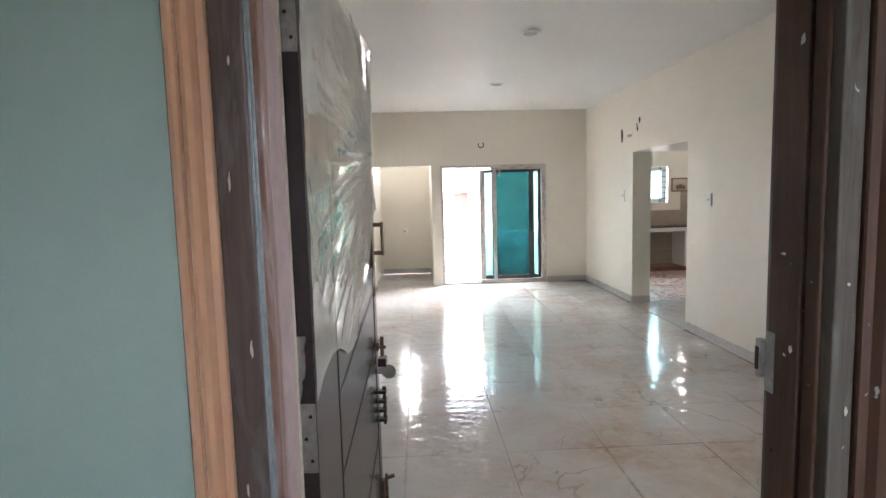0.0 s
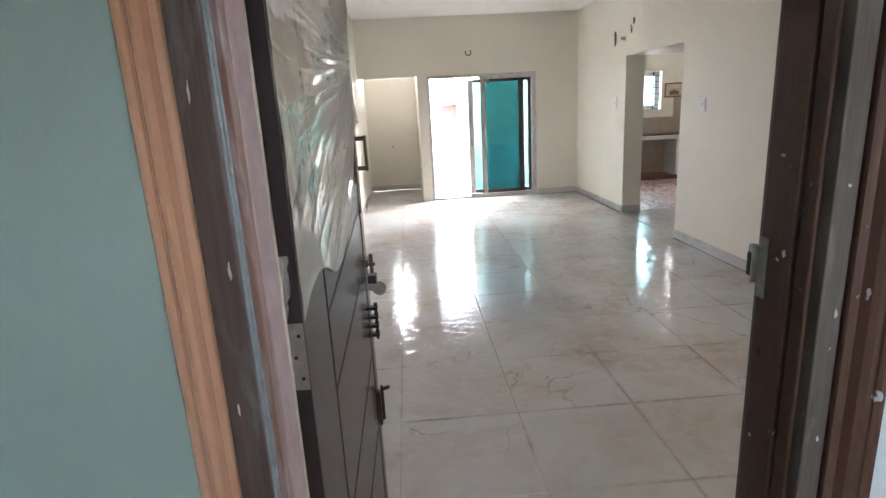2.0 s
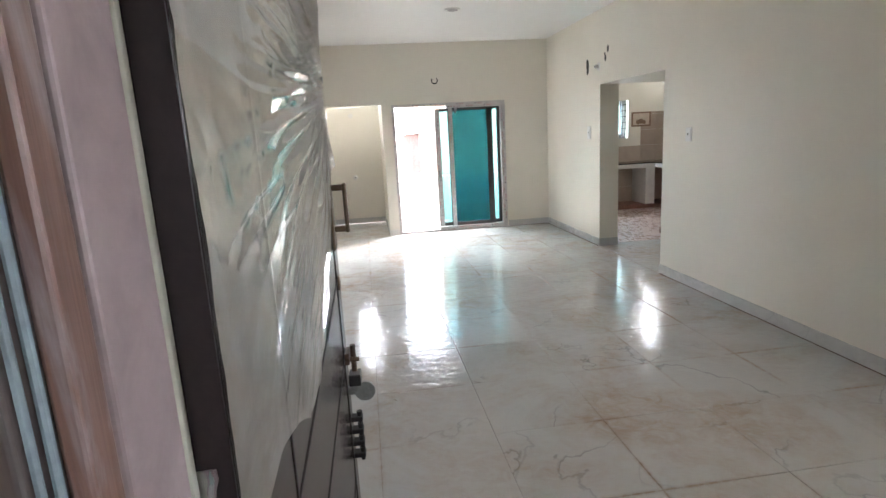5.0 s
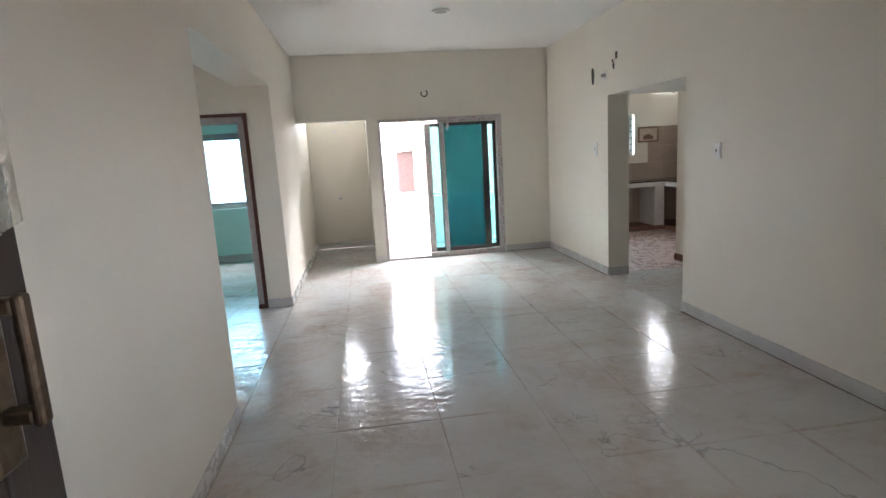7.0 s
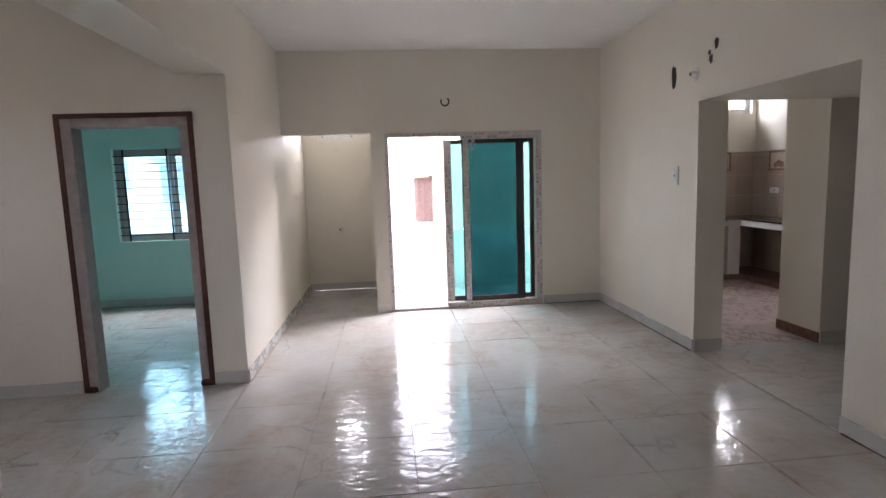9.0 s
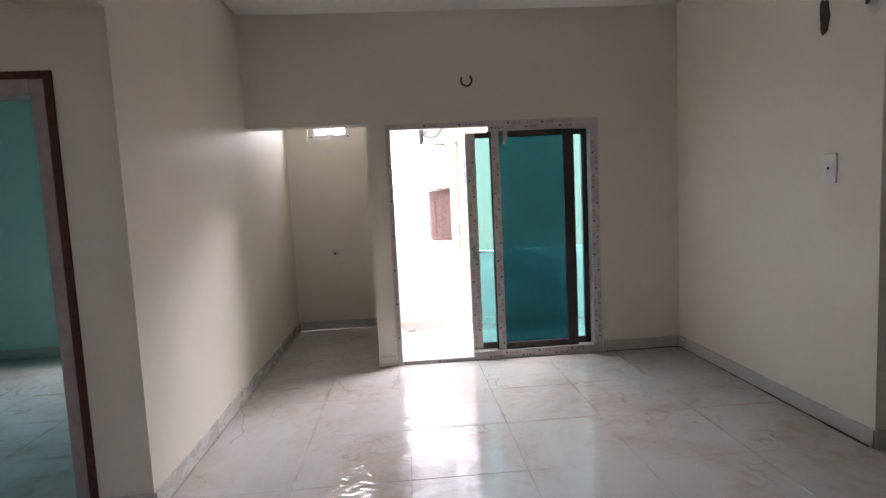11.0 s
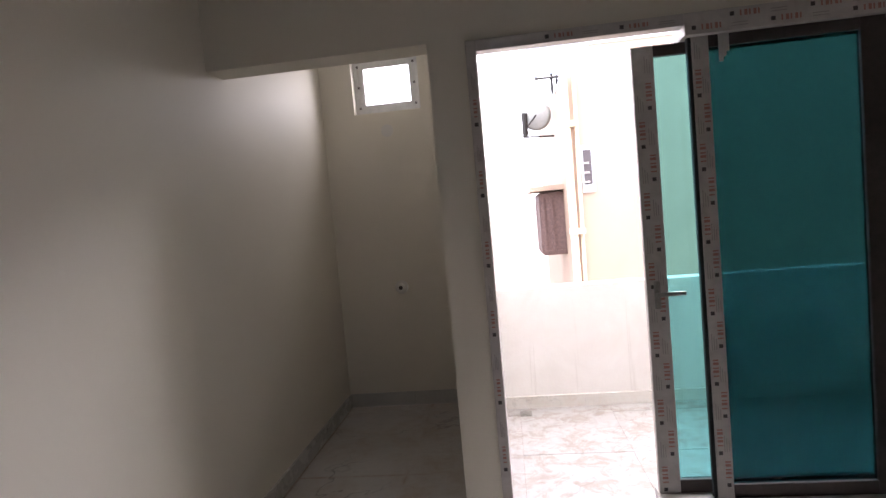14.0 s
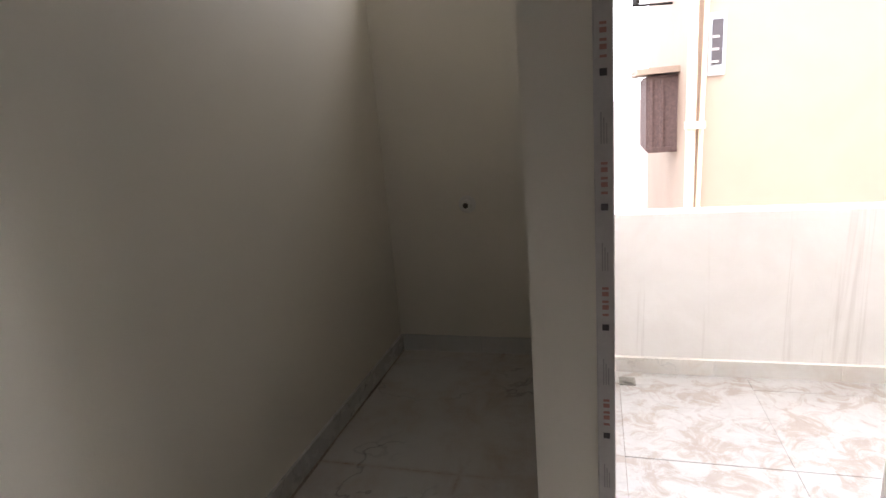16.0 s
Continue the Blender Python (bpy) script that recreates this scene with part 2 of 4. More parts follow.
UPVC = simple("grey_window_frame", (0.42, 0.42, 0.42), 0.45, 0, 0.85, 20)
UPVC_W = simple("white_window_frame", (0.75, 0.75, 0.74), 0.45, 0, 0.85, 20)
GRILL = simple("black_grill_iron", (0.03, 0.035, 0.035), 0.5, 0.4)
TEAL = tinted("teal_glass", (0.18, 0.30, 0.325))
TEAL_PALE = tinted("pale_teal_glass", (0.40, 0.65, 0.66))
PALE = tinted("pale_glass", (0.62, 0.85, 0.90))
FROST = tinted("clear_glass", (0.95, 0.97, 0.97))
GRANITE = simple("black_granite", (0.018, 0.018, 0.02), 0.12, 0, 0.5, 120, 0.02)
SLAB = simple("white_counter_edge", (0.74, 0.72, 0.69), 0.6, 0, 0.9, 10)
SPLASH = simple("beige_splash_tile", (0.44, 0.35, 0.28), 0.28, 0, 0.86, 6, 0.05)
PLASTIC = simple("white_plastic", (0.80, 0.79, 0.75), 0.35, 0, 0.95, 20, 0.02)
HOLE = simple("dark_hole", (0.09, 0.08, 0.07), 0.95, 0, 0.5, 60, 0.6)
REDBAND = simple("red_brown_joint", (0.12, 0.045, 0.03), 0.75, 0, 0.5, 25, 0.5)
FRAMEGREY = simple("primed_door_frame", (0.42, 0.36, 0.34), 0.6, 0, 0.75, 12, 0.2)
PIPE = simple("cream_pipe", (0.74, 0.62, 0.46), 0.5, 0, 0.85, 10)
RUST = simple("brown_box_grill", (0.16, 0.10, 0.09), 0.7, 0, 0.6, 20, 0.3)
SHEET = simple("corrugated_sheet", (0.20, 0.24, 0.31), 0.5, 0.3, 0.7, 10)
DISH = simple("grey_dish", (0.26, 0.27, 0.26), 0.5, 0, 0.85, 10)
EARTH = simple("ground_dust", (0.32, 0.28, 0.24), 0.9, 0, 0.7, 0.5, 0.4)
CARD_A = simple("decor_tile_brown", (0.28, 0.17, 0.11), 0.3, 0, 0.6, 20)
CARD_B = simple("decor_tile_cream", (0.62, 0.52, 0.42), 0.3, 0, 0.8, 20)


def parapet_mat():
    m, n, l, b = material("parapet_paint", 0.7)
    co = place_co(n, l, kind="World")
    streak = ramp(n, l, noise_tex(n, l, place_co(n, l, (7, 7, 0.25), "World"), 1.6, 5, 0.7, 0.6), [(0.56, (0, 0, 0)), (0.75, (0.55, 0.55, 0.55))])
    base = ramp(n, l, noise_tex(n, l, co, 2.5, 5, 0.6, 0.5), [(0.3, (0.78, 0.75, 0.72)), (0.7, (0.87, 0.85, 0.83))])
    l.new(mix(n, l, streak, base, (0.44, 0.39, 0.35)), b.inputs["Base Color"])
    bump(n, l, b, noise_tex(n, l, co, 60, 4), 0.2, 0.004)
    return m


def film_mat():
    m, n, l, b = material("clear_plastic_film", 0.10)
    b.inputs["Base Color"].default_value = (0.36, 0.34, 0.315, 1)
    tr, mx = n.new("ShaderNodeBsdfTransparent"), n.new("ShaderNodeMixShader")
    f = ramp(n, l, noise_tex(n, l, place_co(n, l, kind="World"), 7, 4, 0.6, 1.0), [(0.3, (0.55, 0.55, 0.55)), (0.75, (0.85, 0.85, 0.85))])
    l.new(f, mx.inputs[0])
    gl, m2 = n.new("ShaderNodeBsdfGlossy"), n.new("ShaderNodeMixShader")
    gl.inputs["Color"].default_value, gl.inputs["Roughness"].default_value = (0.95, 0.94, 0.92, 1), 0.13
    m2.inputs[0].default_value = 0.8
    l.new(b.outputs[0], m2.inputs[1])
    l.new(gl.outputs[0], m2.inputs[2])
    l.new(tr.outputs[0], mx.inputs[1])
    l.new(m2.outputs[0], mx.inputs[2])
    l.new(mx.outputs[0], n["Material Output"].inputs[0])
    b.inputs["Specular IOR Level"].default_value = 0.9
    b.inputs["Coat Weight"].default_value = 0.6
    b.inputs["Coat Roughness"].default_value = 0.06
    return m


PARAPET, FILM = parapet_mat(), film_mat()


# ---- mesh helpers ----
def box(bm, x0, x1, y0, y1, z0, z1, bevel=0.0, mi=0):
    vs = [bm.verts.new((x, y, z)) for z in (z0, z1) for y in (y0, y1) for x in (x0, x1)]
    fs = [bm.faces.new([vs[i] for i in q]) for q in ((0, 2, 3, 1), (4, 5, 7, 6), (0, 1, 5, 4), (2, 6, 7, 3), (0, 4, 6, 2), (1, 3, 7, 5))]
    for f in fs:
        f.material_index = mi
    if bevel > 0:
        es = list({e for f in fs for e in f.edges})
        bmesh.ops.bevel(bm, geom=es, offset=bevel, segments=2, affect="EDGES", profile=0.5)
    return fs


def rod(bm, a, b, r, r2=None, seg=12, caps=True):
    a, b = Vector(a), Vector(b)
    d = b - a
    q = d.to_track_quat("Z", "Y").to_matrix().to_4x4()
    bmesh.ops.create_cone(bm, cap_ends=caps, segments=seg, radius1=r, radius2=r if r2 is None else r2, depth=d.length,
                          matrix=Matrix.Translation((a + b) / 2) @ q)


def mesh_of(name, bm, *mats, smooth=False):
    me = bpy.data.meshes.new(name)
    bmesh.ops.recalc_face_normals(bm, faces=bm.faces)
    bm.to_mesh(me)
    bm.free()
    for m in mats:
        me.materials.append(m)
    if smooth:
        for p in me.polygons:
            p.use_smooth = True
    return me


def thing(name, label, category, group="", kind="", at=(0, 0, 0)):
    ob = new(name)
    ob.location = at
    ob.empty_display_size = 0.1
    return tagged(ob, label, category, group, kind)


def part(name, bm, mat, parent=None, label="", smooth=False):
    mats = mat if isinstance(mat, (list, tuple)) else [mat]
    ob = new(name, mesh_of(name, bm, *mats, smooth=smooth))
    ob.parent = parent
    if label:
        ob["label"] = label
    return ob


def boxes(*specs, bevel=0.0):
    bm = bmesh.new()
    for s in specs:
        box(bm, *s, bevel=bevel)
    return bm


def structure(name, label, category, mat, *specs, bevel=0.0, side=None):
    """A piece of the setting out of boxes. side: (axis, sign, material) paints the faces that look that way."""
    bm = boxes(*specs, bevel=bevel)
    ob = part(name, bm, mat)
    if side:
        ob.data.materials.append(side[2])
        for p in ob.data.polygons:
            if p.normal[side[0]] * side[1] > 0.9:
                p.material_index = 1
    return tagged(ob, label, category, kind="structure")


H = 3.03
# ---- the hall ----
structure("wall_entrance", "grey-green outside wall around the entrance door", "wall", CREAM,
          (-3.2, -0.402, 0.51, 0.66, 0, H), (-0.402, 0.615, 0.51, 0.66, 2.14, H), side=(1, -1, GREEN))
structure("wall_entrance_right", "pale blue-white wall beside the entrance door", "wall", CREAM, (0.615, 3.16, 0.51, 0.66, 0, H), side=(1, -1, PALEBLUE))
structure("wall_left_near", "cream painted wall beside the entrance", "wall", CREAM, (-1.18, -0.84, 0.66, 4.45, 0, H))
structure("beam_left", "cream painted beam over a wide opening", "beam", CREAM, (-1.18, -0.84, 4.45, 7.165, 2.38, H))
structure("wall_dining_south", "cream wall closing the side recess", "wall", CREAM, (-4.2, -1.18, 4.25, 4.45, 0, H))
# Unseen wall; its opening is added so sky light reaches the right wall.
structure("wall_dining_west", "unseen cream wall of the side recess with an opening added for light", "wall", CREAM,
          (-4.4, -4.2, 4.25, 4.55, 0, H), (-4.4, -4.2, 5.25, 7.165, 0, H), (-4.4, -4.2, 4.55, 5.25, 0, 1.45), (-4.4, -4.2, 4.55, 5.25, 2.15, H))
DX0, DX1, DZ = -2.045, -1.125, 2.085
structure("wall_bedroom_south", "cream wall around the bedroom door", "wall", CREAM,
          (-4.4, DX0, 7.165, 7.365, 0, H), (DX1, -0.84, 7.165, 7.365, 0, H), (DX0, DX1, 7.165, 7.365, DZ, H), side=(1, 1, MINT))
structure("wall_left_far", "cream wall running into the wash niche", "wall", CREAM, (-1.06, -0.84, 7.365, 10.90, 0, H), side=(0, -1, MINT))
structure("wall_back", "cream back wall with niche and sliding door openings", "wall", CREAM,
          (-0.84, 0.155, 9.30, 9.45, 2.11, H), (0.155, 0.32, 9.30, 9.45, 0, H), (0.32, 2.17, 9.30, 9.45, 2.10, H), (2.17, 3.16, 9.30, 9.45, 0, H), side=(1, 1, NEAR_WHITE))
structure("wall_niche_right", "cream wall between niche and balcony", "wall", CREAM, (0.155, 0.32, 9.45, 11.05, 0, H), side=(0, 1, NEAR_WHITE))
structure("wall_niche_back", "cream niche wall with a small high window", "wall", CREAM,
          (-1.06, -0.60, 10.90, 11.05, 0, H), (-0.11, 0.155, 10.90, 11.05, 0, H), (-0.60, -0.11, 10.90, 11.05, 0, 2.165), (-0.60, -0.11, 10.90, 11.05, 2.58, H))
# The hole at y 1.5-2.4 is unseen, added to light the hall.
structure("wall_right", "cream right wall with the kitchen opening and an unseen opening added for light", "wall", CREAM,
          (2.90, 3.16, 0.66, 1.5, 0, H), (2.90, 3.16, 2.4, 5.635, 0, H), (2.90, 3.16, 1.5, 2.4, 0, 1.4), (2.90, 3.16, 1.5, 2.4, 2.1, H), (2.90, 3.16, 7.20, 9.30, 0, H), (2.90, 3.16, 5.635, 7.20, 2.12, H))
structure("ceiling", "plain white painted ceiling", "ceiling", WHITE, (-4.4, 6.2, 0.51, 11.05, H, H + 0.15))

# ---- kitchen and its lobby ----
structure("wall_kitchen_pier", "cream pier between lobby and kitchen", "wall", CREAM, (4.08, 6.05, 7.20, 7.72, 0, H))
structure("lobby_loft", "low cream painted slab over the kitchen lobby", "ceiling", CREAM, (3.16, 5.85, 5.45, 7.20, 2.12, 2.27))
structure("wall_lobby_south", "cream lobby wall", "wall", CREAM, (3.16, 6.05, 5.25, 5.45, 0, H))
structure("wall_lobby_east", "cream lobby wall", "wall", CREAM, (5.85, 6.05, 5.45, 7.20, 0, H))
KW = (4.15, 5.00, 1.33, 2.05)
KV = (5.30, 5.78, 2.38, 2.70)
structure("wall_kitchen_back", "cream kitchen wall with a grilled window and a ventilator", "wall", CREAM,
          (3.16, KW[0], 10.65, 10.85, 0, H), (KW[0], KW[1], 10.65, 10.85, 0, KW[2]), (KW[0], KW[1], 10.65, 10.85, KW[3], H),
          (KW[1], KV[0], 10.65, 10.85, 0, H), (KV[0], KV[1], 10.65, 10.85, 0, KV[2]), (KV[0], KV[1], 10.65, 10.85, KV[3], H), (KV[1], 6.05, 10.65, 10.85, 0, H))
structure("wall_kitchen_east", "cream kitchen wall", "wall", CREAM, (5.85, 6.05, 7.72, 10.65, 0, H))
structure("wall_kitchen_west", "cream kitchen wall", "wall", CREAM, (3.0, 3.16, 9.45, 10.65, 0, H))

# ---- bedroom ----
BW = (-3.22, -1.75, 0.87, 2.08)
structure("wall_bedroom_back", "mint wall with a grilled sliding window", "wall", MINT,
          (-4.4, BW[0], 10.45, 10.65, 0, H), (BW[1], -1.06, 10.45, 10.65, 0, H), (BW[0], BW[1], 10.45, 10.65, 0, BW[2]), (BW[0], BW[1], 10.45, 10.65, BW[3], H))
structure("wall_bedroom_west", "mint painted wall", "wall", MINT, (-4.4, -4.2, 7.365, 10.45, 0, H))

# ---- corridor outside the entrance ----
structure("wall_corridor_west", "grey-green corridor wall", "wall", GREEN, (-3.2, -3.0, -2.2, 0.51, 0, H))
structure("wall_corridor_east", "white corridor wall", "wall", NEAR_WHITE, (2.9, 3.1, -2.2, 0.51, 0, H))
# Unseen wall; its bay is added and sized to set the corridor's brightness.
structure("wall_corridor_unseen", "unseen grey-green corridor wall with a bay added to let light in", "wall", GREEN, (-3.0, 0.4, -2.2, -2.05, 0, H), (1.2, 2.9, -2.2, -2.05, 0, H), (0.4, 1.2, -2.2, -2.05, 0, 1.4), (0.4, 1.2, -2.2, -2.05, 2.0, H))
structure("corridor_ceiling", "white corridor slab", "ceiling", WHITE, (-3.2, 3.1, -2.2, 0.51, H, H + 0.15))

# ---- balcony ----
structure("balcony_parapet", "stained white balcony parapet wall", "parapet", PARAPET, (0.32, 3.4, 10.83, 10.95, -0.04, 0.82), bevel=0.008)
structure("balcony_wall_east", "white plastered balcony side wall", "wall", NEAR_WHITE, (3.16, 3.4, 9.45, 10.83, -0.04, H))
structure("balcony_slab", "white plastered slab over the balcony", "slab", NEAR_WHITE, (0.32, 3.4, 9.45, 9.85, H, H + 0.15))

# ---- slabs under the tiles ----
floor_hall = structure("floor", "dusty white marble-look tiled floor with brown joints", "floor", GROUT,
                       (-1.18, 3.16, 0.51, 9.30, -0.15, -0.006), (-4.4, -1.18, 4.25, 7.165, -0.15, -0.006), (-0.84, 0.155, 9.30, 10.9, -0.15, -0.006), (3.16, 6.05, 5.25, 7.30, -0.15, -0.006))
floor_bed = structure("floor_bedroom", "white tiled bedroom floor", "floor", GROUT, (-4.4, -1.06, 7.165, 10.45, -0.15, -0.006))
floor_kit = structure("floor_kitchen", "dusty reddish kitchen floor tiles", "floor", GROUT, (3.16, 5.85, 7.30, 10.65, -0.15, -0.006))
floor_bal = structure("floor_balcony", "dirty tiled balcony floor with mud marks", "floor", GROUT, (0.32, 3.16, 9.45, 10.83, -0.20, -0.046))
floor_cor = structure("floor_corridor", "tiled corridor floor", "floor", GROUT, (-3.2, 3.1, -2.2, 0.51, -0.15, -0.006))


def skirting(name, label, mat, runs, h=0.10, t=0.012):
    """Skirting pieces along walls: (x0, y0, x1, y1, nx, ny), in lengths of about 0.62 m."""
    top = thing(name, label, "baseboard", kind="structure")
    cache = {}
    for x0, y0, x1, y1, nx, ny in runs:
        d = Vector((x1 - x0, y1 - y0, 0))
        k = max(1, round(d.length / 0.62))
        step = d / k
        for i in range(k):
            a = Vector((x0, y0, 0)) + step * i
            lx, ly = abs(step.x), abs(step.y)
            key = (round(lx, 3), round(ly, 3), nx, ny)
            if key not in cache:
                bm = bmesh.new()
                g = 0.0012
                if lx > ly:
                    box(bm, g, lx - g, min(0, ny * t), max(0, ny * t), 0.0005, h)
                else:
                    box(bm, min(0, nx * t), max(0, nx * t), g, ly - g, 0.0005, h)
                cache[key] = mesh_of("skirting_tile", bm, mat)
            ob = new("skirting_tile", cache[key])
            ob.location = (min(a.x, (a + step).x), min(a.y, (a + step).y), 0)
            ob.parent = top
    return top


skirting("baseboard", "grey marble skirting tiles along the hall walls", SKIRT, [
    (-0.84, 0.70, -0.84, 4.45, 1, 0), (-1.18, 4.45, -0.84, 4.45, 0, 1), (-4.2, 7.165, DX0 - 0.03, 7.165, 0, -1), (DX1 + 0.035, 7.165, -0.84, 7.165, 0, -1),
    (-0.84, 7.165, -0.84, 10.9, 1, 0), (-0.826, 10.9, 0.141, 10.9, 0, -1), (0.155, 9.45, 0.155, 10.9, -1, 0),
    (2.19, 9.30, 2.9, 9.30, 0, -1), (2.9, 7.20, 2.9, 9.286, -1, 0), (2.9, 7.20, 3.16, 7.20, 0, -1), (2.9, 0.70, 2.9, 5.635, -1, 0), (4.08, 7.20, 5.85, 7.20, 0, -1)])
skirting("baseboard_pier", "white painted skirting block on the pier", NEAR_WHITE, [(0.150, 9.30, 0.318, 9.30, 0, -1)], 0.09, 0.012)
skirting("baseboard_bedroom", "white marble skirting tiles in the bedroom", SKIRT, [(-4.2, 10.45, -1.06, 10.45, 0, -1)], 0.10)
skirting("baseboard_balcony", "muddy white skirting tiles on the balcony", BALC_SK, [(0.32, 10.83, 3.16, 10.83, 0, -1)], 0.085, 0.02).location.z = -0.04
skirting("baseboard_kitchen", "red cement skirting on the kitchen pier", RED_DUST, [(4.08, 7.20, 4.08, 7.72, -1, 0)], 0.09, 0.02)


# ---- entrance door ----
def casing(name, x0, x1, y, z1, mat, mirror=False):
    """A moulded casing strip: stepped profile with two grooves."""
    prof = ((0.0, 0.006), (0.03, 0.018), (0.08, 0.028), (0.15, 0.034), (0.24, 0.035), (0.31, 0.031), (0.335, 0.018), (0.35, 0.030), (0.37, 0.030), (0.385, 0.018),
            (0.41, 0.032), (0.48, 0.041), (0.58, 0.043), (0.68, 0.036), (0.76, 0.022), (0.80, 0.013), (0.82, 0.013), (0.83, 0.030), (0.98, 0.028), (1.0, 0.024))
    bm = bmesh.new()
    rows = []
    for u, d in prof:
        x = x1 - (x1 - x0) * u if mirror else x0 + (x1 - x0) * u
        rows.append([bm.verts.new((x, y - d, z)) for z in (0.0, z1)])
    back = [[bm.verts.new((x, y, z)) for z in (0.0, z1)] for x in ((x1, x0) if mirror else (x0, x1))]
    loop = [back[0]] + rows + [back[1]]
    for a, b in zip(loop, loop[1:]):
        bm.faces.new((a[0], b[0], b[1], a[1]))
    bm.faces.new([r[1] for r in loop])
    return bm


FY0, FY1 = 0.49, 0.665
door_frame = thing("door_frame", "dark stained wooden entrance door frame with paint smears", "door frame", kind="structure")
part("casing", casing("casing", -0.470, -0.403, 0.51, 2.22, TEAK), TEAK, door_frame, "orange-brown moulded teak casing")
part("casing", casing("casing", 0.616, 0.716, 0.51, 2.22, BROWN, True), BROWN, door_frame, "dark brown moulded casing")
# Thin dark brown strips along the casing's grooves and outer edge.
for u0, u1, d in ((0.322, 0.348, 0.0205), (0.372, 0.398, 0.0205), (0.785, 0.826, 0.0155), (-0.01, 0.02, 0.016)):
    part("groove_strip", boxes((-0.470 + 0.067 * u0, -0.470 + 0.067 * u1, 0.51 - d, 0.505, 0, 2.22)), BROWN, door_frame, "dark brown strip along the casing groove")
part("jamb", boxes((-0.403, -0.352, FY0, FY1, 0, 2.1), bevel=0.003), DARKWOOD, door_frame)
for k, (x0, x1, y0, y1) in enumerate(((-0.352, -0.348, 0.497, 0.503), (-0.352, -0.346, 0.511, 0.516), (-0.352, -0.337, 0.524, 0.556), (-0.352, -0.345, 0.558, 0.568), (-0.352, -0.340, 0.571, FY1))):
    part("moulding", boxes((x0, x1, y0, y1, 0, 2.1), bevel=0.003), (PRIME_BLUE, PRIME_BLUE, BEAD, DARKWOOD, PINK)[k], door_frame)
part("edge_strip", boxes((-0.352, -0.338, FY1, FY1 + 0.012, 0, 2.1), bevel=0.002), CREAM_STRIP, door_frame)
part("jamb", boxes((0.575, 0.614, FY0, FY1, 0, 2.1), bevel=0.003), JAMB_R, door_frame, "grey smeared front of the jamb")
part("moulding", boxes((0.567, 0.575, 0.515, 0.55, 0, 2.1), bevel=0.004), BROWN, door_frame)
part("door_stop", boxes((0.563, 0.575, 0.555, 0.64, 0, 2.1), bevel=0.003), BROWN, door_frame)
part("head", boxes((-0.403, 0.614, FY0, FY1, 2.1, 2.14), bevel=0.003), DARKWOOD, door_frame)
strike = part("strike_plate", boxes((0.561, 0.563, 0.616, 0.641, 1.20, 1.318), bevel=0.001), STEEL, door_frame, "steel strike plate")
part("strike_box", boxes((0.549, 0.563, 0.641, 0.655, 1.225, 1.30), bevel=0.002), STEEL, strike)
part("strike_slot", boxes((0.5475, 0.5495, 0.643, 0.653, 1.24, 1.285)), DARKLINE, strike)

LEAF_A, LEAF_B = Vector((-0.308, 0.682, 0)), Vector((-0.258, 1.600, 0))
leaf_dir = (LEAF_B - LEAF_A).normalized()
LW = (LEAF_B - LEAF_A).length
ang = math.atan2(leaf_dir.y, leaf_dir.x)
# the leaf's own axes: x along its width from the hinges, -y out of its front face, z up
door = thing("door", "brown laminate entrance door standing open, half wrapped in plastic", "door", at=LEAF_A)
door.rotation_euler = (0, 0, ang)
leaf = part("leaf", boxes((0.002, LW, 0.001, 0.036, 0.006, 2.09), bevel=0.002), LEAF, door)
part("leaf_edge", boxes((-0.001, 0.002, 0.001, 0.036, 0.006, 2.09)), LEAF_EDGE, leaf, "near-black raw edge of the leaf")


def groove(u0, z0, u1, z1, w=0.0045):
    bm = bmesh.new()
    a, b = Vector((u0, 0, z0)), Vector((u1, 0, z1))
    d = (b - a).normalized()
    s = Vector((-d.z, 0, d.x)) * w / 2
    vs = [bm.verts.new(p + Vector((0, y, 0))) for y in (-0.0006, 0.004) for p in (a + s, b + s, b - s, a - s)]
    for q in ((0, 1, 2, 3), (7, 6, 5, 4), (0, 4, 5, 1), (1, 5, 6, 2), (2, 6, 7, 3), (3, 7, 4, 0)):
        bm.faces.new([vs[i] for i in q])
    return bm


GU = 0.22
# Grooves drawn as strips slightly proud; the recess shade is in their colour.
for g in ((GU, 0.10, GU, 1.95), (GU, 1.13, 0.85, 1.27), (GU, 0.93, 0.85, 1.07), (GU, 0.55, 0.85, 0.74), (0.85, 0.1, 0.85, 1.95), (GU, 0.30, 0.85, 0.44)):
    part("groove", groove(*g), DARKLINE, leaf)


def hinge(z):
    h = part("hinge", boxes((-0.0035, -0.001, 0.002, 0.034, z - 0.07, z + 0.07), bevel=0.0006), STEEL, door, "bare steel butt hinge")
    bm = bmesh.new()
    for i in range(5):
        rod(bm, (-0.006, -0.004 + 0.04, z - 0.07 + 0.028 * i + 0.001), (-0.006, 0.036, z - 0.07 + 0.028 * (i + 1) - 0.001), 0.006)
    part("knuckle", bm, STEEL, h, smooth=True)
    for i in range(3):
        bm = bmesh.new()
        rod(bm, (-0.0052, 0.012 + 0.010 * (i % 2), z - 0.045 + 0.045 * i), (-0.003, 0.012 + 0.010 * (i % 2), z - 0.045 + 0.045 * i), 0.0035)
        part("screw", bm, BLACKM, h)


for z in (1.93, 1.125, 0.3):
    hinge(z)

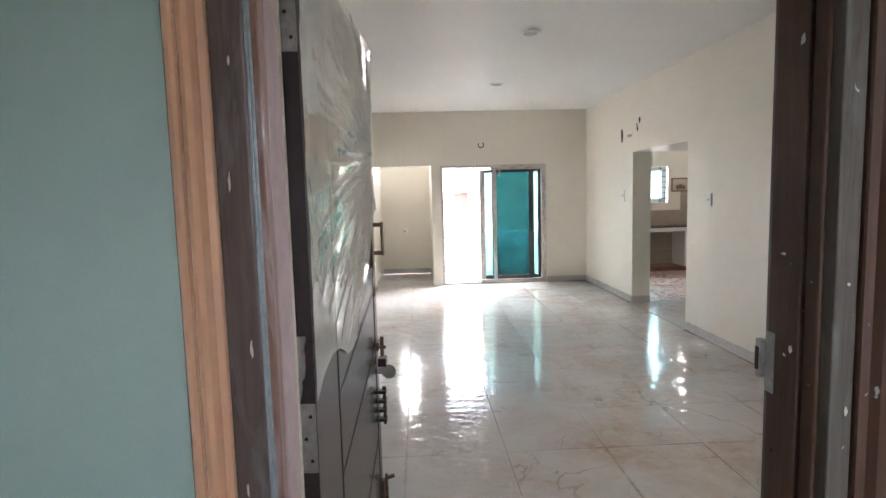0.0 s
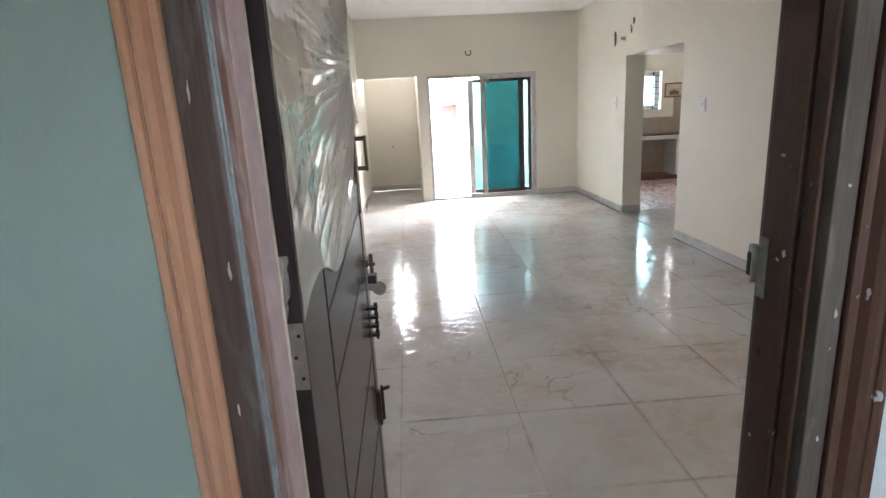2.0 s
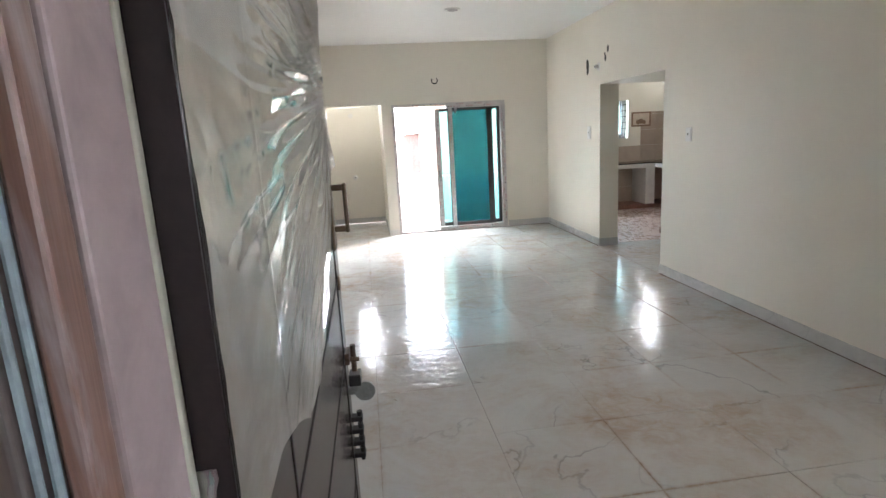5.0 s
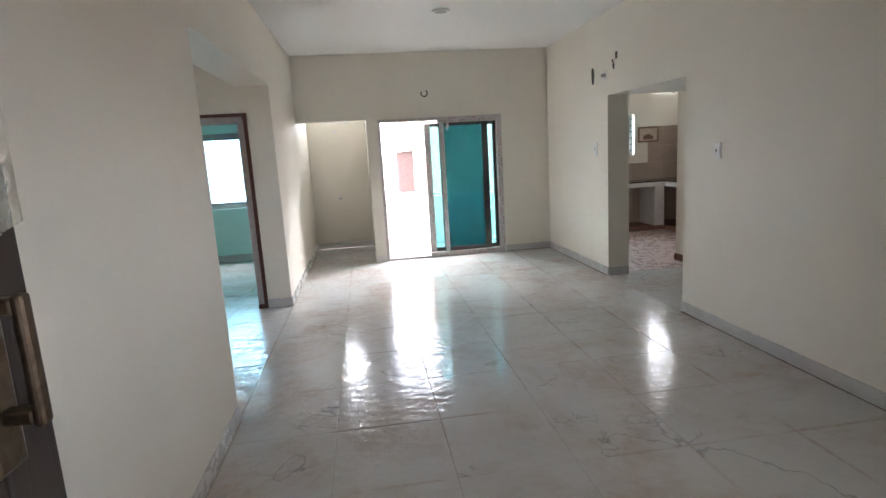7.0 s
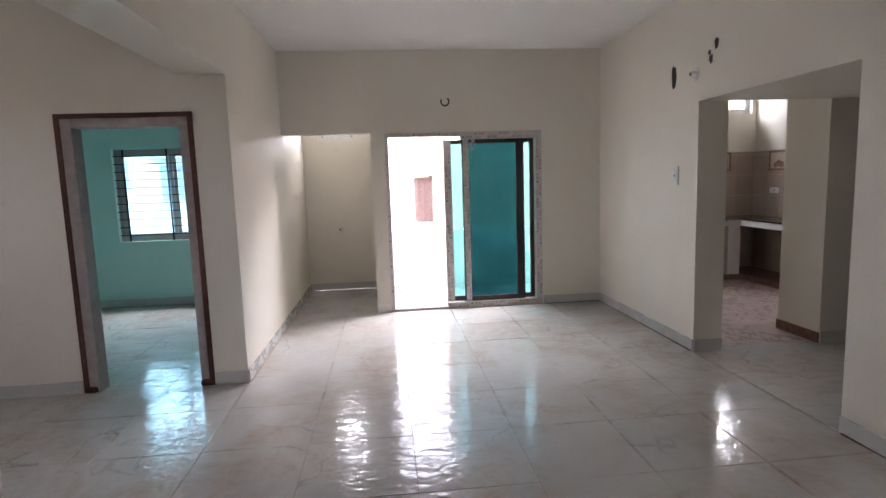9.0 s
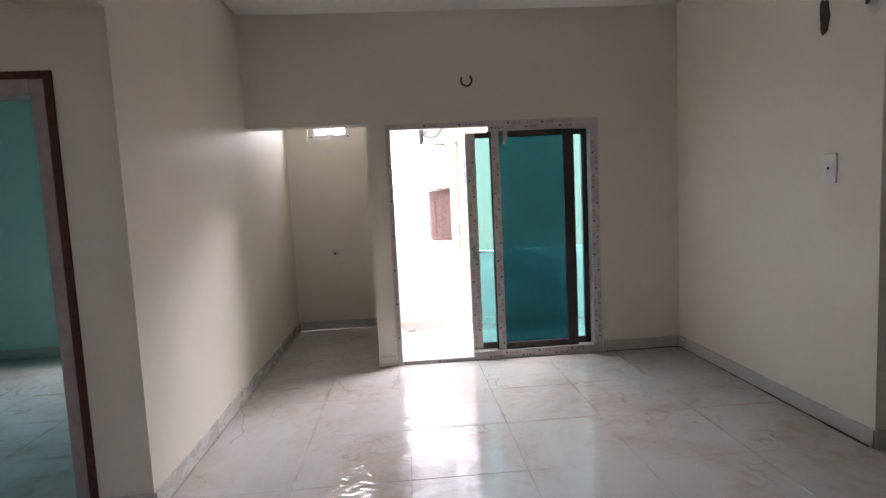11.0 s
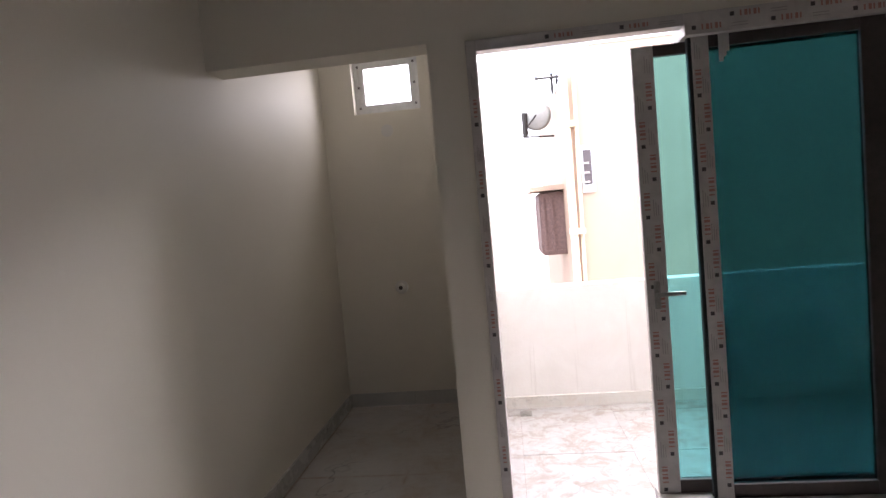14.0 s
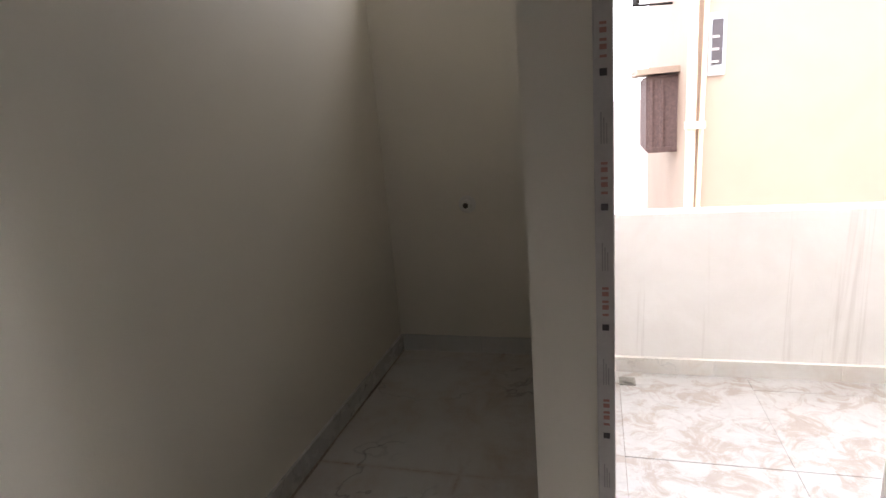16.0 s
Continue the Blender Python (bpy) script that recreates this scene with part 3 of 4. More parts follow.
handle = part("handle_plate", boxes((LW - 0.088, LW - 0.050, -0.007, 0.0, 1.35, 1.54), bevel=0.004), BRASS, door, "antique brass pull handle plate")
bm = bmesh.new()
for z in (1.40, 1.497):
    box(bm, LW - 0.077, LW - 0.061, -0.034, -0.007, z - 0.007, z + 0.007, bevel=0.003)
box(bm, LW - 0.077, LW - 0.061, -0.042, -0.032, 1.39, 1.507, bevel=0.004)
part("grip", bm, BRASS, handle, "brass-edged bar grip")
bm = bmesh.new()
rod(bm, (LW - 0.05, -0.004, 1.262), (LW - 0.05, 0.0, 1.262), 0.018, seg=20)
part("peephole_cover", bm, BRASS, door, "round brown keyhole cover", smooth=True)

# latch: bracket, eye, round knob and a hanging hasp
bm = bmesh.new()
box(bm, LW - 0.075, LW - 0.02, -0.012, 0, 1.055, 1.085, bevel=0.003)
rod(bm, (LW - 0.05, -0.02, 1.03), (LW - 0.05, -0.02, 1.10), 0.007)
rod(bm, (LW - 0.06, -0.035, 1.065), (LW - 0.06, 0, 1.065), 0.006)
latch = part("latch", bm, BRASS, door, "brass door latch with a dangling hasp")
bm = bmesh.new()
box(bm, LW - 0.07, LW - 0.025, -0.035, -0.005, 0.995, 1.025, bevel=0.003)
part("eye_bracket", bm, BLACKM, latch)
bm = bmesh.new()
rod(bm, (LW - 0.058, -0.042, 0.975), (LW - 0.045, -0.042, 0.975), 0.026, 0.024, seg=24)
rod(bm, (LW - 0.045, -0.036, 0.975), (LW - 0.045, 0.0, 0.975), 0.012, seg=16)
part("knob", bm, STEEL, latch, "round steel lock knob", smooth=False)
for i in range(4):
    bm = bmesh.new()
    zz = 0.90 - 0.034 * i
    rod(bm, (LW - 0.05, -0.022, zz + 0.018), (LW - 0.05, -0.022, zz - 0.018), 0.0075, 0.005, seg=10)
    box(bm, LW - 0.064, LW - 0.036, -0.030, 0.0, zz - 0.006, zz + 0.006, bevel=0.002)
    part("chain_link", bm, BLACKM, latch)
bm = bmesh.new()
box(bm, LW - 0.045, LW - 0.015, -0.010, 0.0, 0.42, 0.56, bevel=0.003)
rod(bm, (LW - 0.03, -0.016, 0.44), (LW - 0.03, -0.016, 0.58), 0.006)
rod(bm, (LW - 0.03, -0.016, 0.565), (LW - 0.03, -0.045, 0.575), 0.007)
part("tower_bolt", bm, BRASS, door, "brass tower bolt near the bottom")


def film_sheet():
    """Crumpled plastic: creases fan out from a pulled point near the free edge, torn along the bottom."""
    bm = bmesh.new()
    nu, nz = 170, 210
    cu, cz = LW + 0.01, 1.72
    grid = []
    for i in range(nu + 1):
        u = -0.004 + (LW + 0.008) * i / nu
        # the torn lower edge rises towards the free edge
        k = i / nu
        low = 1.20 + 0.05 * math.sin(9 * k) + (0.34 * max(0.0, (k - 0.35) / 0.65) ** 1.1)
        col = []
        for j in range(nz + 1):
            z = low + (2.085 - low) * j / nz
            du, dz = u - cu, z - cz
            r, a = math.hypot(du, dz), math.atan2(dz, du)
            wob = a * 19 + 1.6 * noise.noise((a * 5, r * 2.5, 1))
            tooth = 1 - abs(2 * (wob % 1.0) - 1)
            size = 0.25 + 0.75 * abs(noise.noise((math.floor(wob) * 3.1, r * 1.2, 5.0))) * 2
            crease = tooth ** 1.3 * 0.08 * r * size * math.exp(-((r - 0.1) / 0.36) ** 2)
            crease += 0.008 * (1 - abs(2 * noise.noise((a * 9, r * 2.2, 4.0)))) ** 4 * math.exp(-((r - 0.4) / 0.4) ** 2) * min(1.0, r / 0.16)
            crease += 0.002 * max(0.0, 1 - 6 * abs(noise.noise((u * 2.2 + z, z * 2.6, 9.0)))) * min(1.0, r / 0.2)
            crease *= min(1.0, max(0.0, LW - u) / 0.05)
            soft_w = 0.003 * abs(noise.noise((u * 5, z * 3, 2.0))) + 0.0015 * abs(noise.noise((u * 22 + z * 9, z * 14, 7.0)))
            col.append(bm.verts.new((u, -0.003 - crease - soft_w, z)))
        grid.append(col)
    for i in range(nu):
        for j in range(nz):
            bm.faces.new((grid[i][j], grid[i + 1][j], grid[i + 1][j + 1], grid[i][j + 1]))
    return bm


def film_scrap(z0, z1, seed):
    bm = bmesh.new()
    g = []
    for i in range(9):
        row = []
        for j in range(15):
            k, m = i / 8, j / 14
            w = 0.034 * (1 - 0.75 * m * m) * (0.7 + 0.3 * noise.noise((j * 0.6, seed, 0)))
            row.append(bm.verts.new((-0.004 - 0.012 * abs(noise.noise((k * 3, m * 4, seed))), 0.038 - w * k, z1 + (z0 - z1) * m)))
        g.append(row)
    for i in range(8):
        for j in range(14):
            bm.faces.new((g[i][j], g[i + 1][j], g[i + 1][j + 1], g[i][j + 1]))
    return bm


wrap = part("plastic_wrap", film_sheet(), FILM, door, "crumpled clear plastic wrapping", smooth=True)
part("wrap_scrap", film_scrap(1.19, 1.33, 3), FILM, door, "torn scrap of plastic on the edge", smooth=True)

# ---- sliding door to the balcony ----
slider = thing("sliding_door", "half-open teal glass sliding door with film-wrapped frame", "sliding door")


def wrap_marks(parent, x0, x1, y, z0, z1, upright, phase=0.0):
    """Printed protective film on a frame member: red word-sized bars, dark squares and grey fine print; one part each."""
    sets = {"red_print": (bmesh.new(), INK_RED), "dark_print": (bmesh.new(), INK_DARK), "grey_print": (bmesh.new(), INK_GREY)}
    if upright:
        w = x1 - x0
        for lane in ((0.3, 0.7) if w > 0.06 else (0.5,)):
            cx, z = x0 + w * lane, z0 + 0.03 + (phase + lane * 0.4) % 0.3
            hw = min(0.012, w * 0.17)
            while z < z1 - 0.2:
                for i in range(5):
                    za = z + 0.017 * i
                    box(sets["red_print"][0], cx - hw, cx + hw, y - 0.0012, y, za, za + (0.011 if i % 2 else 0.006))
                box(sets["dark_print"][0], cx - 0.008, cx + 0.008, y - 0.0012, y, z - 0.038, z - 0.022)
                for i in range(3):
                    box(sets["grey_print"][0], cx - hw + i * hw * 0.8, cx - hw + i * hw * 0.8 + 0.003, y - 0.0012, y, z + 0.115, z + 0.185 - 0.012 * i)
                z += 0.30
    else:
        h = z1 - z0
        for lane in ((0.3, 0.72) if h > 0.05 else (0.5,)):
            cz, x = z0 + h * lane, x0 + 0.05 + (phase + lane * 0.35) % 0.3
            hw = min(0.011, h * 0.18)
            while x < x1 - 0.15:
                for i in range(5):
                    xa = x + 0.017 * i
                    box(sets["red_print"][0], xa, xa + (0.011 if i % 2 else 0.006), y - 0.0012, y, cz - hw, cz + hw)
                box(sets["dark_print"][0], x - 0.038, x - 0.022, y - 0.0012, y, cz - 0.008, cz + 0.008)
                for i in range(2):
                    box(sets["grey_print"][0], x + 0.115, x + 0.175, y - 0.0012, y, cz - hw + i * hw, cz - hw + i * hw + 0.003)
                x += 0.30
    for nm, (bmx, mt) in sets.items():
        if bmx.faces:
            part(nm, bmx, mt, parent)
        else:
            bmx.free()


def member(name, x0, x1, y0, y1, z0, z1, mat, upright=True, marks=True, phase=0.0):
    ob = part(name, boxes((x0, x1, y0, y1, z0, z1), bevel=0.003), mat, slider)
    if marks:
        wrap_marks(ob, x0, x1, y0, z0, z1, upright, phase)
    return ob


SY = 9.288
member("frame_jamb", 0.318, 0.362, SY, 9.44, 0.0, 2.10, WRAP, phase=0.05)
member("frame_jamb", 2.095, 2.172, SY, 9.44, 0.0, 2.10, WRAP, phase=0.17)
member("frame_head", 0.362, 1.20, SY + 0.001, 9.35, 2.052, 2.10, WRAP, False, phase=0.1)
member("frame_head", 1.20, 2.095, SY + 0.001, 9.44, 2.012, 2.10, WRAP, False, phase=0.21)
member("frame_sill", 0.362, 1.0, SY + 0.001, 9.44, 0.0, 0.034, WRAP, False, phase=0.13)
member("frame_sill", 1.0, 2.095, SY + 0.001, 9.44, 0.0, 0.075, WRAP, False, phase=0.02)
# rear leaf
member("rear_stile", 1.005, 1.095, 9.372, 9.405, 0.075, 2.012, WRAP, phase=0.2)
member("rear_stile", 2.045, 2.095, 9.372, 9.405, 0.075, 2.012, ALU, marks=False)
member("rear_rail", 1.095, 2.045, 9.374, 9.403, 0.075, 0.135, ALU, False, False)
member("rear_rail", 1.095, 2.045, 9.374, 9.403, 1.965, 2.012, ALU, False, False)
pane = part("glass_pane", boxes((1.09, 2.05, 9.386, 9.391, 0.13, 1.97)), TEAL_PALE, slider, "pale teal tinted glass pane")
pane.visible_shadow = False
# front leaf
member("front_stile", 1.232, 1.298, 9.318, 9.352, 0.075, 2.012, WRAP, phase=0.08)
member("gasket", 1.216, 1.232, 9.322, 9.348, 0.075, 2.012, GASKET, marks=False)
member("front_stile", 1.868, 1.962, 9.318, 9.352, 0.075, 2.012, ALU, marks=False)
member("front_rail", 1.298, 1.868, 9.320, 9.350, 0.075, 0.135, ALU, False, False)
member("front_rail", 1.298, 1.868, 9.320, 9.350, 1.965, 2.012, ALU, False, False)
pane = part("glass_pane", boxes((1.29, 1.872, 9.333, 9.338, 0.13, 1.97)), TEAL, slider, "teal tinted glass pane")
pane.visible_shadow = False
bm = bmesh.new()
box(bm, 1.035, 1.06, 9.355, 9.372, 0.90, 1.02, bevel=0.004)
box(bm, 1.04, 1.16, 9.340, 9.356, 0.955, 0.972, bevel=0.003)
part("lever_handle", bm, STEEL, slider, "silver lever handle")
bm = bmesh.new()
for i in range(3):
    box(bm, 1.335 + 0.012 * i, 1.350 + 0.012 * i, 9.310, 9.318, 1.90 + 0.02 * i, 2.03)
part("loose_tape", bm, WRAP, slider, "loose strip of wrapping film")


# ---- windows ----
def slide_window(name, label, x0, x1, z0, z1, y, panes, mat, glass, grill=0, f=0.055, deep=0.06, bars_y=None, stiles=()):
    w = thing(name, label, "window", kind="structure")
    fr = part("window_frame", boxes((x0, x0 + f, y, y + deep, z0, z1), (x1 - f, x1, y, y + deep, z0, z1), (x0 + f, x1 - f, y, y + deep, z0, z0 + f), (x0 + f, x1 - f, y, y + deep, z1 - f, z1)), mat, w)
    n = len(panes) - 1
    for i in range(n):
        a, b = panes[i], panes[i + 1]
        yy = y + 0.012 + 0.022 * (i % 2)
        s = 0.045
        sash = part("sash", boxes((a, a + s, yy, yy + 0.02, z0 + f, z1 - f), (b - s, b, yy, yy + 0.02, z0 + f, z1 - f), (a + s, b - s, yy, yy + 0.02, z0 + f, z0 + f + s), (a + s, b - s, yy, yy + 0.02, z1 - f - s, z1 - f)), mat, w)
        p = part("pane", boxes((a + s - 0.005, b - s + 0.005, yy + 0.008, yy + 0.012, z0 + f + s - 0.005, z1 - f - s + 0.005)), glass, sash)
        p.visible_shadow = False
    for k in range(grill):
        z = z0 + f * 0.6 + (z1 - z0 - f * 1.2) * (k + 0.5) / grill
        bmr = bmesh.new()
        rod(bmr, (x0, bars_y, z), (x1, bars_y, z), 0.006, seg=8)
        part("grill_bar", bmr, GRILL, w)
    for x in stiles:
        part("grill_upright", boxes((x - 0.012, x + 0.012, bars_y + 0.007, bars_y + 0.013, z0, z1)), GRILL, w)
    return w


slide_window("window_1", "grey sliding bedroom window behind horizontal iron bars", BW[0], BW[1], BW[2], BW[3], 10.52, (BW[0] + 0.055, -2.50, BW[1] - 0.055), UPVC, PALE, 11, bars_y=10.49, stiles=(-3.1, -2.55, -1.85))
slide_window("window_2", "small white high window with film still on", -0.60, -0.11, 2.165, 2.58, 10.965, (-0.57, -0.14), UPVC_W, FROST, 0, f=0.03)
kw = slide_window("window_3", "kitchen window with an iron grill", KW[0], KW[1], KW[2], KW[3], 10.75, (KW[0] + 0.04, 4.58, KW[1] - 0.04), UPVC, PALE, 6, f=0.04, bars_y=10.70, stiles=(4.35, 4.6, 4.86))
slide_window("window_4", "small white kitchen ventilator window", KV[0], KV[1], KV[2], KV[3], 10.72, (KV[0] + 0.03, KV[1] - 0.03), UPVC_W, FROST, 0, f=0.03)
for x in (-0.565, -0.15):
    for z in (2.22, 2.37, 2.52):
        part("film_mark", boxes((x - 0.008, x + 0.008, 10.963, 10.9645, z - 0.008, z + 0.008)), INK_DARK, bpy.data.objects["window_2"])

# ---- bedroom door frame ----
bf = thing("door_frame_bedroom", "primed grey bedroom door frame with a red-brown filler joint", "door frame", kind="structure")
for nm, mt, s in (("filler", REDBAND, (DX0 - 0.028, DX0 + 0.012, 7.158, 7.20, 0, DZ + 0.028)), ("filler", REDBAND, (DX1 - 0.012, DX1 + 0.028, 7.158, 7.20, 0, DZ + 0.028)),
                  ("filler", REDBAND, (DX0 + 0.012, DX1 - 0.012, 7.158, 7.20, DZ - 0.006, DZ + 0.028)),
                  ("jamb", FRAMEGREY, (DX0 + 0.012, DX0 + 0.09, 7.162, 7.30, 0, DZ - 0.006)), ("jamb", FRAMEGREY, (DX1 - 0.075, DX1 - 0.012, 7.162, 7.30, 0, DZ - 0.006)),
                  ("head", FRAMEGREY, (DX0 + 0.09, DX1 - 0.075, 7.162, 7.30, DZ - 0.075, DZ - 0.006))):
    part(nm, boxes(s, bevel=0.004), mt, bf)
for x in (DX0 + 0.03, DX1 - 0.03):
    part("cement_lump", boxes((x - 0.05, x + 0.045, 7.14, 7.31, 0, 0.05), bevel=0.018), REDBAND, bf, "rough red cement at the foot")

# ---- wall fittings in the hall ----
def ragged(x, y, z, ry, rz, seed, axis="x", deep=0.006):
    """A ragged hole knocked in the plaster: an uneven outline with its own rim and depth."""
    bm = bmesh.new()
    nn = 16
    rim, mid = [], []
    for i in range(nn):
        a = 2 * math.pi * i / nn
        k = 1 + 0.7 * noise.noise((math.cos(a) * 1.7, math.sin(a) * 1.7, seed))
        u, v = ry * k * math.cos(a), rz * k * math.sin(a)
        rim.append(bm.verts.new((x, y + u, z + v) if axis == "x" else (x + u, y, z + v)))
        d = -deep if axis == "x" else 0
        mid.append(bm.verts.new((x + d, y + u * 0.85, z + v * 0.85) if axis == "x" else (x + u * 0.85, y - deep, z + v * 0.85)))
    for i in range(nn):
        bm.faces.new((rim[i], rim[(i + 1) % nn], mid[(i + 1) % nn], mid[i]))
    bm.faces.new(mid)
    return bm


def lump(name, label, cat, x, y, z, ry, rz, mat, seed):
    return tagged(part(name, ragged(x, y, z, ry, rz, seed), mat), label, cat)


# dried paint on the entrance frame: (x, y, z, half width, half height, axis)
for k, (x, y, z, w, h, ax) in enumerate(((0.563, 0.570, 1.84, 0.008, 0.016, "x"), (0.563, 0.574, 1.30, 0.007, 0.011, "x"), (0.563, 0.600, 1.47, 0.010, 0.004, "x"), (0.563, 0.590, 1.285, 0.006, 0.004, "x"),
                                         (0.603, 0.49, 1.215, 0.004, 0.014, "y"), (0.598, 0.49, 1.43, 0.004, 0.005, "y"), (0.600, 0.49, 0.98, 0.004, 0.009, "y"),
                                         (-0.384, 0.49, 1.62, 0.003, 0.020, "y"), (-0.374, 0.49, 1.80, 0.003, 0.012, "y"), (-0.366, 0.49, 1.36, 0.003, 0.026, "y"), (-0.385, 0.49, 1.13, 0.0025, 0.02, "y"))):
    part("paint_splash", ragged(x, y, z, w * 0.7, h * 0.6, k + 20, ax, 0.0008), CREAM_STRIP, door_frame, "dried white paint splash")
part("bolt_hole", ragged(0.563, 0.615, 1.09, 0.005, 0.007, 31, "x", 0.0006), DARKLINE, door_frame)


lump("wall_hole", "ragged dark hole knocked in cream plaster", "hole", 2.8985, 7.60, 2.375, 0.040, 0.10, HOLE, 1)
for i, (y, z, r) in enumerate(((6.97, 2.53, 0.026), (7.06, 2.475, 0.015), (7.04, 2.42, 0.024))):
    lump("wall_hole", "small ragged hole in cream plaster", "hole", 2.8985, y, z, r, r * 1.4, HOLE, 3 + i)


def conduit(x, y, z, axis="x"):
    c = thing("conduit_outlet", "short white pipe stub in a patch of plaster", "pipe outlet")
    bm = bmesh.new()
    if axis == "x":
        rod(bm, (x, y, z), (x - 0.05, y, z), 0.022, seg=18)
        part("pipe", bm, PLASTIC, c)
        bm = bmesh.new()
        rod(bm, (x - 0.0505, y, z), (x - 0.0515, y, z), 0.015, seg=16)
        part("bore", bm, HOLE, c)
        bm = bmesh.new()
        rod(bm, (x, y, z), (x - 0.006, y, z), 0.055, 0.045, seg=18)
        part("plaster_patch", bm, NEAR_WHITE, c)
    else:
        rod(bm, (x, y, z), (x, y - 0.045, z), 0.028, seg=18)
        part("pipe", bm, PLASTIC, c)
        bm = bmesh.new()
        rod(bm, (x, y - 0.0455, z), (x, y - 0.0465, z), 0.015, seg=16)
        part("bore", bm, HOLE, c)
        bm = bmesh.new()
        rod(bm, (x, y, z), (x, y - 0.005, z), 0.05, 0.042, seg=18)
        part("plaster_patch", bm, NEAR_WHITE, c)
    return c


conduit(2.90, 7.25, 2.345)
conduit(-0.37, 10.90, 0.885, "y")


def ring_patch():
    bm = bmesh.new()
    n1 = 20
    for i in range(n1 - 5):
        a0, a1 = 2 * math.pi * (i + 8) / n1, 2 * math.pi * (i + 9) / n1
        r0, r1 = 0.038, 0.055
        vs = [(1.035 + r * math.cos(a), 9.2985, 2.448 + r * math.sin(a)) for a, r in ((a0, r0), (a1, r0), (a1, r1), (a0, r1))]
        lo = [bm.verts.new(v) for v in vs]
        hi = [bm.verts.new((v[0], v[1] - 0.006, v[2])) for v in vs]
        bm.faces.new(hi)
        for k in range(4):
            bm.faces.new((lo[k], lo[(k + 1) % 4], hi[(k + 1) % 4], hi[k]))
    t = thing("ceiling_hook_patch", "broken ring of grey cement round a filled outlet", "wall patch")
    part("ring", bm, HOLE, t)
    bm = bmesh.new()
    rod(bm, (1.035, 9.30, 2.448), (1.035, 9.294, 2.448), 0.036, seg=20)
    part("filler", bm, CREAM, t)


ring_patch()
bm = bmesh.new()
rod(bm, (-0.37, 10.90, 2.03), (-0.37, 10.896, 2.03), 0.045, seg=20)
tagged(part("filled_outlet", bm, NEAR_WHITE), "round filled pipe outlet in the niche wall", "wall patch")


def switch(y, z, h, w, label):
    s = thing("switch_plate", label, "switch")
    part("plate", boxes((2.888, 2.90, y - w / 2, y + w / 2, z - h / 2, z + h / 2), bevel=0.003), PLASTIC, s)
    for k in (-0.25, 0.25):
        part("rocker", boxes((2.884, 2.889, y + k * w - w * 0.16, y + k * w + w * 0.16, z - h * 0.25, z + h * 0.25), bevel=0.002), PLASTIC, s)
    part("socket_hole", boxes((2.8835, 2.8845, y - 0.008, y + 0.008, z - 0.006, z + 0.012)), HOLE, s)


switch(5.17, 1.475, 0.13, 0.09, "white double switch plate on cream wall")
switch(7.54, 1.515, 0.17, 0.10, "white switch plate with a dark socket")


def downlight(x, y):
    d = thing("downlight", "unlit white recessed ceiling downlight", "ceiling light", "ceiling downlights")
    bm = bmesh.new()
    rod(bm, (x, y, H), (x, y, H - 0.012), 0.095, 0.085, seg=32)
    part("trim_ring", bm, PLASTIC, d, smooth=False)
    bm = bmesh.new()
    rod(bm, (x, y, H - 0.0122), (x, y, H - 0.0135), 0.065, seg=32)
    part("lens", bm, INK_GREY, d)


downlight(0.96, 4.70)
downlight(0.99, 7.0)

# ---- kitchen ----
CT = 0.875
counter = thing("kitchen_counter", "white cement counter with a black granite top", "counter")
part("slab", boxes((3.16, 5.85, 10.06, 10.65, CT - 0.10, CT - 0.02), (5.26, 5.85, 7.95, 10.06, CT - 0.10, CT - 0.02)), SLAB, counter)
part("granite_top", boxes((3.16, 5.845, 10.045, 10.64, CT - 0.02, CT), (5.245, 5.845, 7.95, 10.045, CT - 0.02, CT)), GRANITE, counter, "polished black granite")
part("support_wall", boxes((5.10, 5.28, 10.10, 10.65, 0.08, CT - 0.10)), SLAB, counter)
part("support_wall", boxes((4.15, 4.27, 10.10, 10.65, 0.08, CT - 0.10)), SLAB, counter)
part("support_wall", boxes((5.30, 5.85, 8.6, 8.72, 0.08, CT - 0.10)), SLAB, counter)
part("plinth", boxes((3.16, 5.85, 10.12, 10.65, 0, 0.08), (5.32, 5.85, 7.95, 10.12, 0, 0.08)), RED_DUST, counter, "reddish cement plinth")

# ---- outside ----
structure("ground", "dusty ground far below", "ground", EARTH, (-900, 900, -900, 900, -7.2, -7.0))
house = thing("neighbour_building", "peach painted neighbouring building with pipes and grilled window", "building")
part("wall", boxes((1.72, 14, 16.0, 16.3, -7, 3.50), (1.72, 2.0, 16.3, 23, -7, 3.50)), FACADE, house)
bm = bmesh.new()
raked = [[bm.verts.new((x, y, z)) for x, z in ((1.72, 3.50), (14, 3.50), (14, 3.86), (2.12, 3.86), (1.84, 3.62), (1.72, 3.56))] for y in (16.0, 16.3)]
bm.faces.new(raked[0])
bm.faces.new(raked[1][::-1])
for k in range(6):
    m = (k + 1) % 6
    bm.faces.new((raked[0][k], raked[1][k], raked[1][m], raked[0][m]))
part("roof_parapet", bm, FACADE, house, "peach roof parapet with a raked end")
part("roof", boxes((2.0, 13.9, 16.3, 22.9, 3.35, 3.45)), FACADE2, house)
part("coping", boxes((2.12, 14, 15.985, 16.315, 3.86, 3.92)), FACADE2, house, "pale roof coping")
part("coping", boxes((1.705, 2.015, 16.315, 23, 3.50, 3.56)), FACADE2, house)
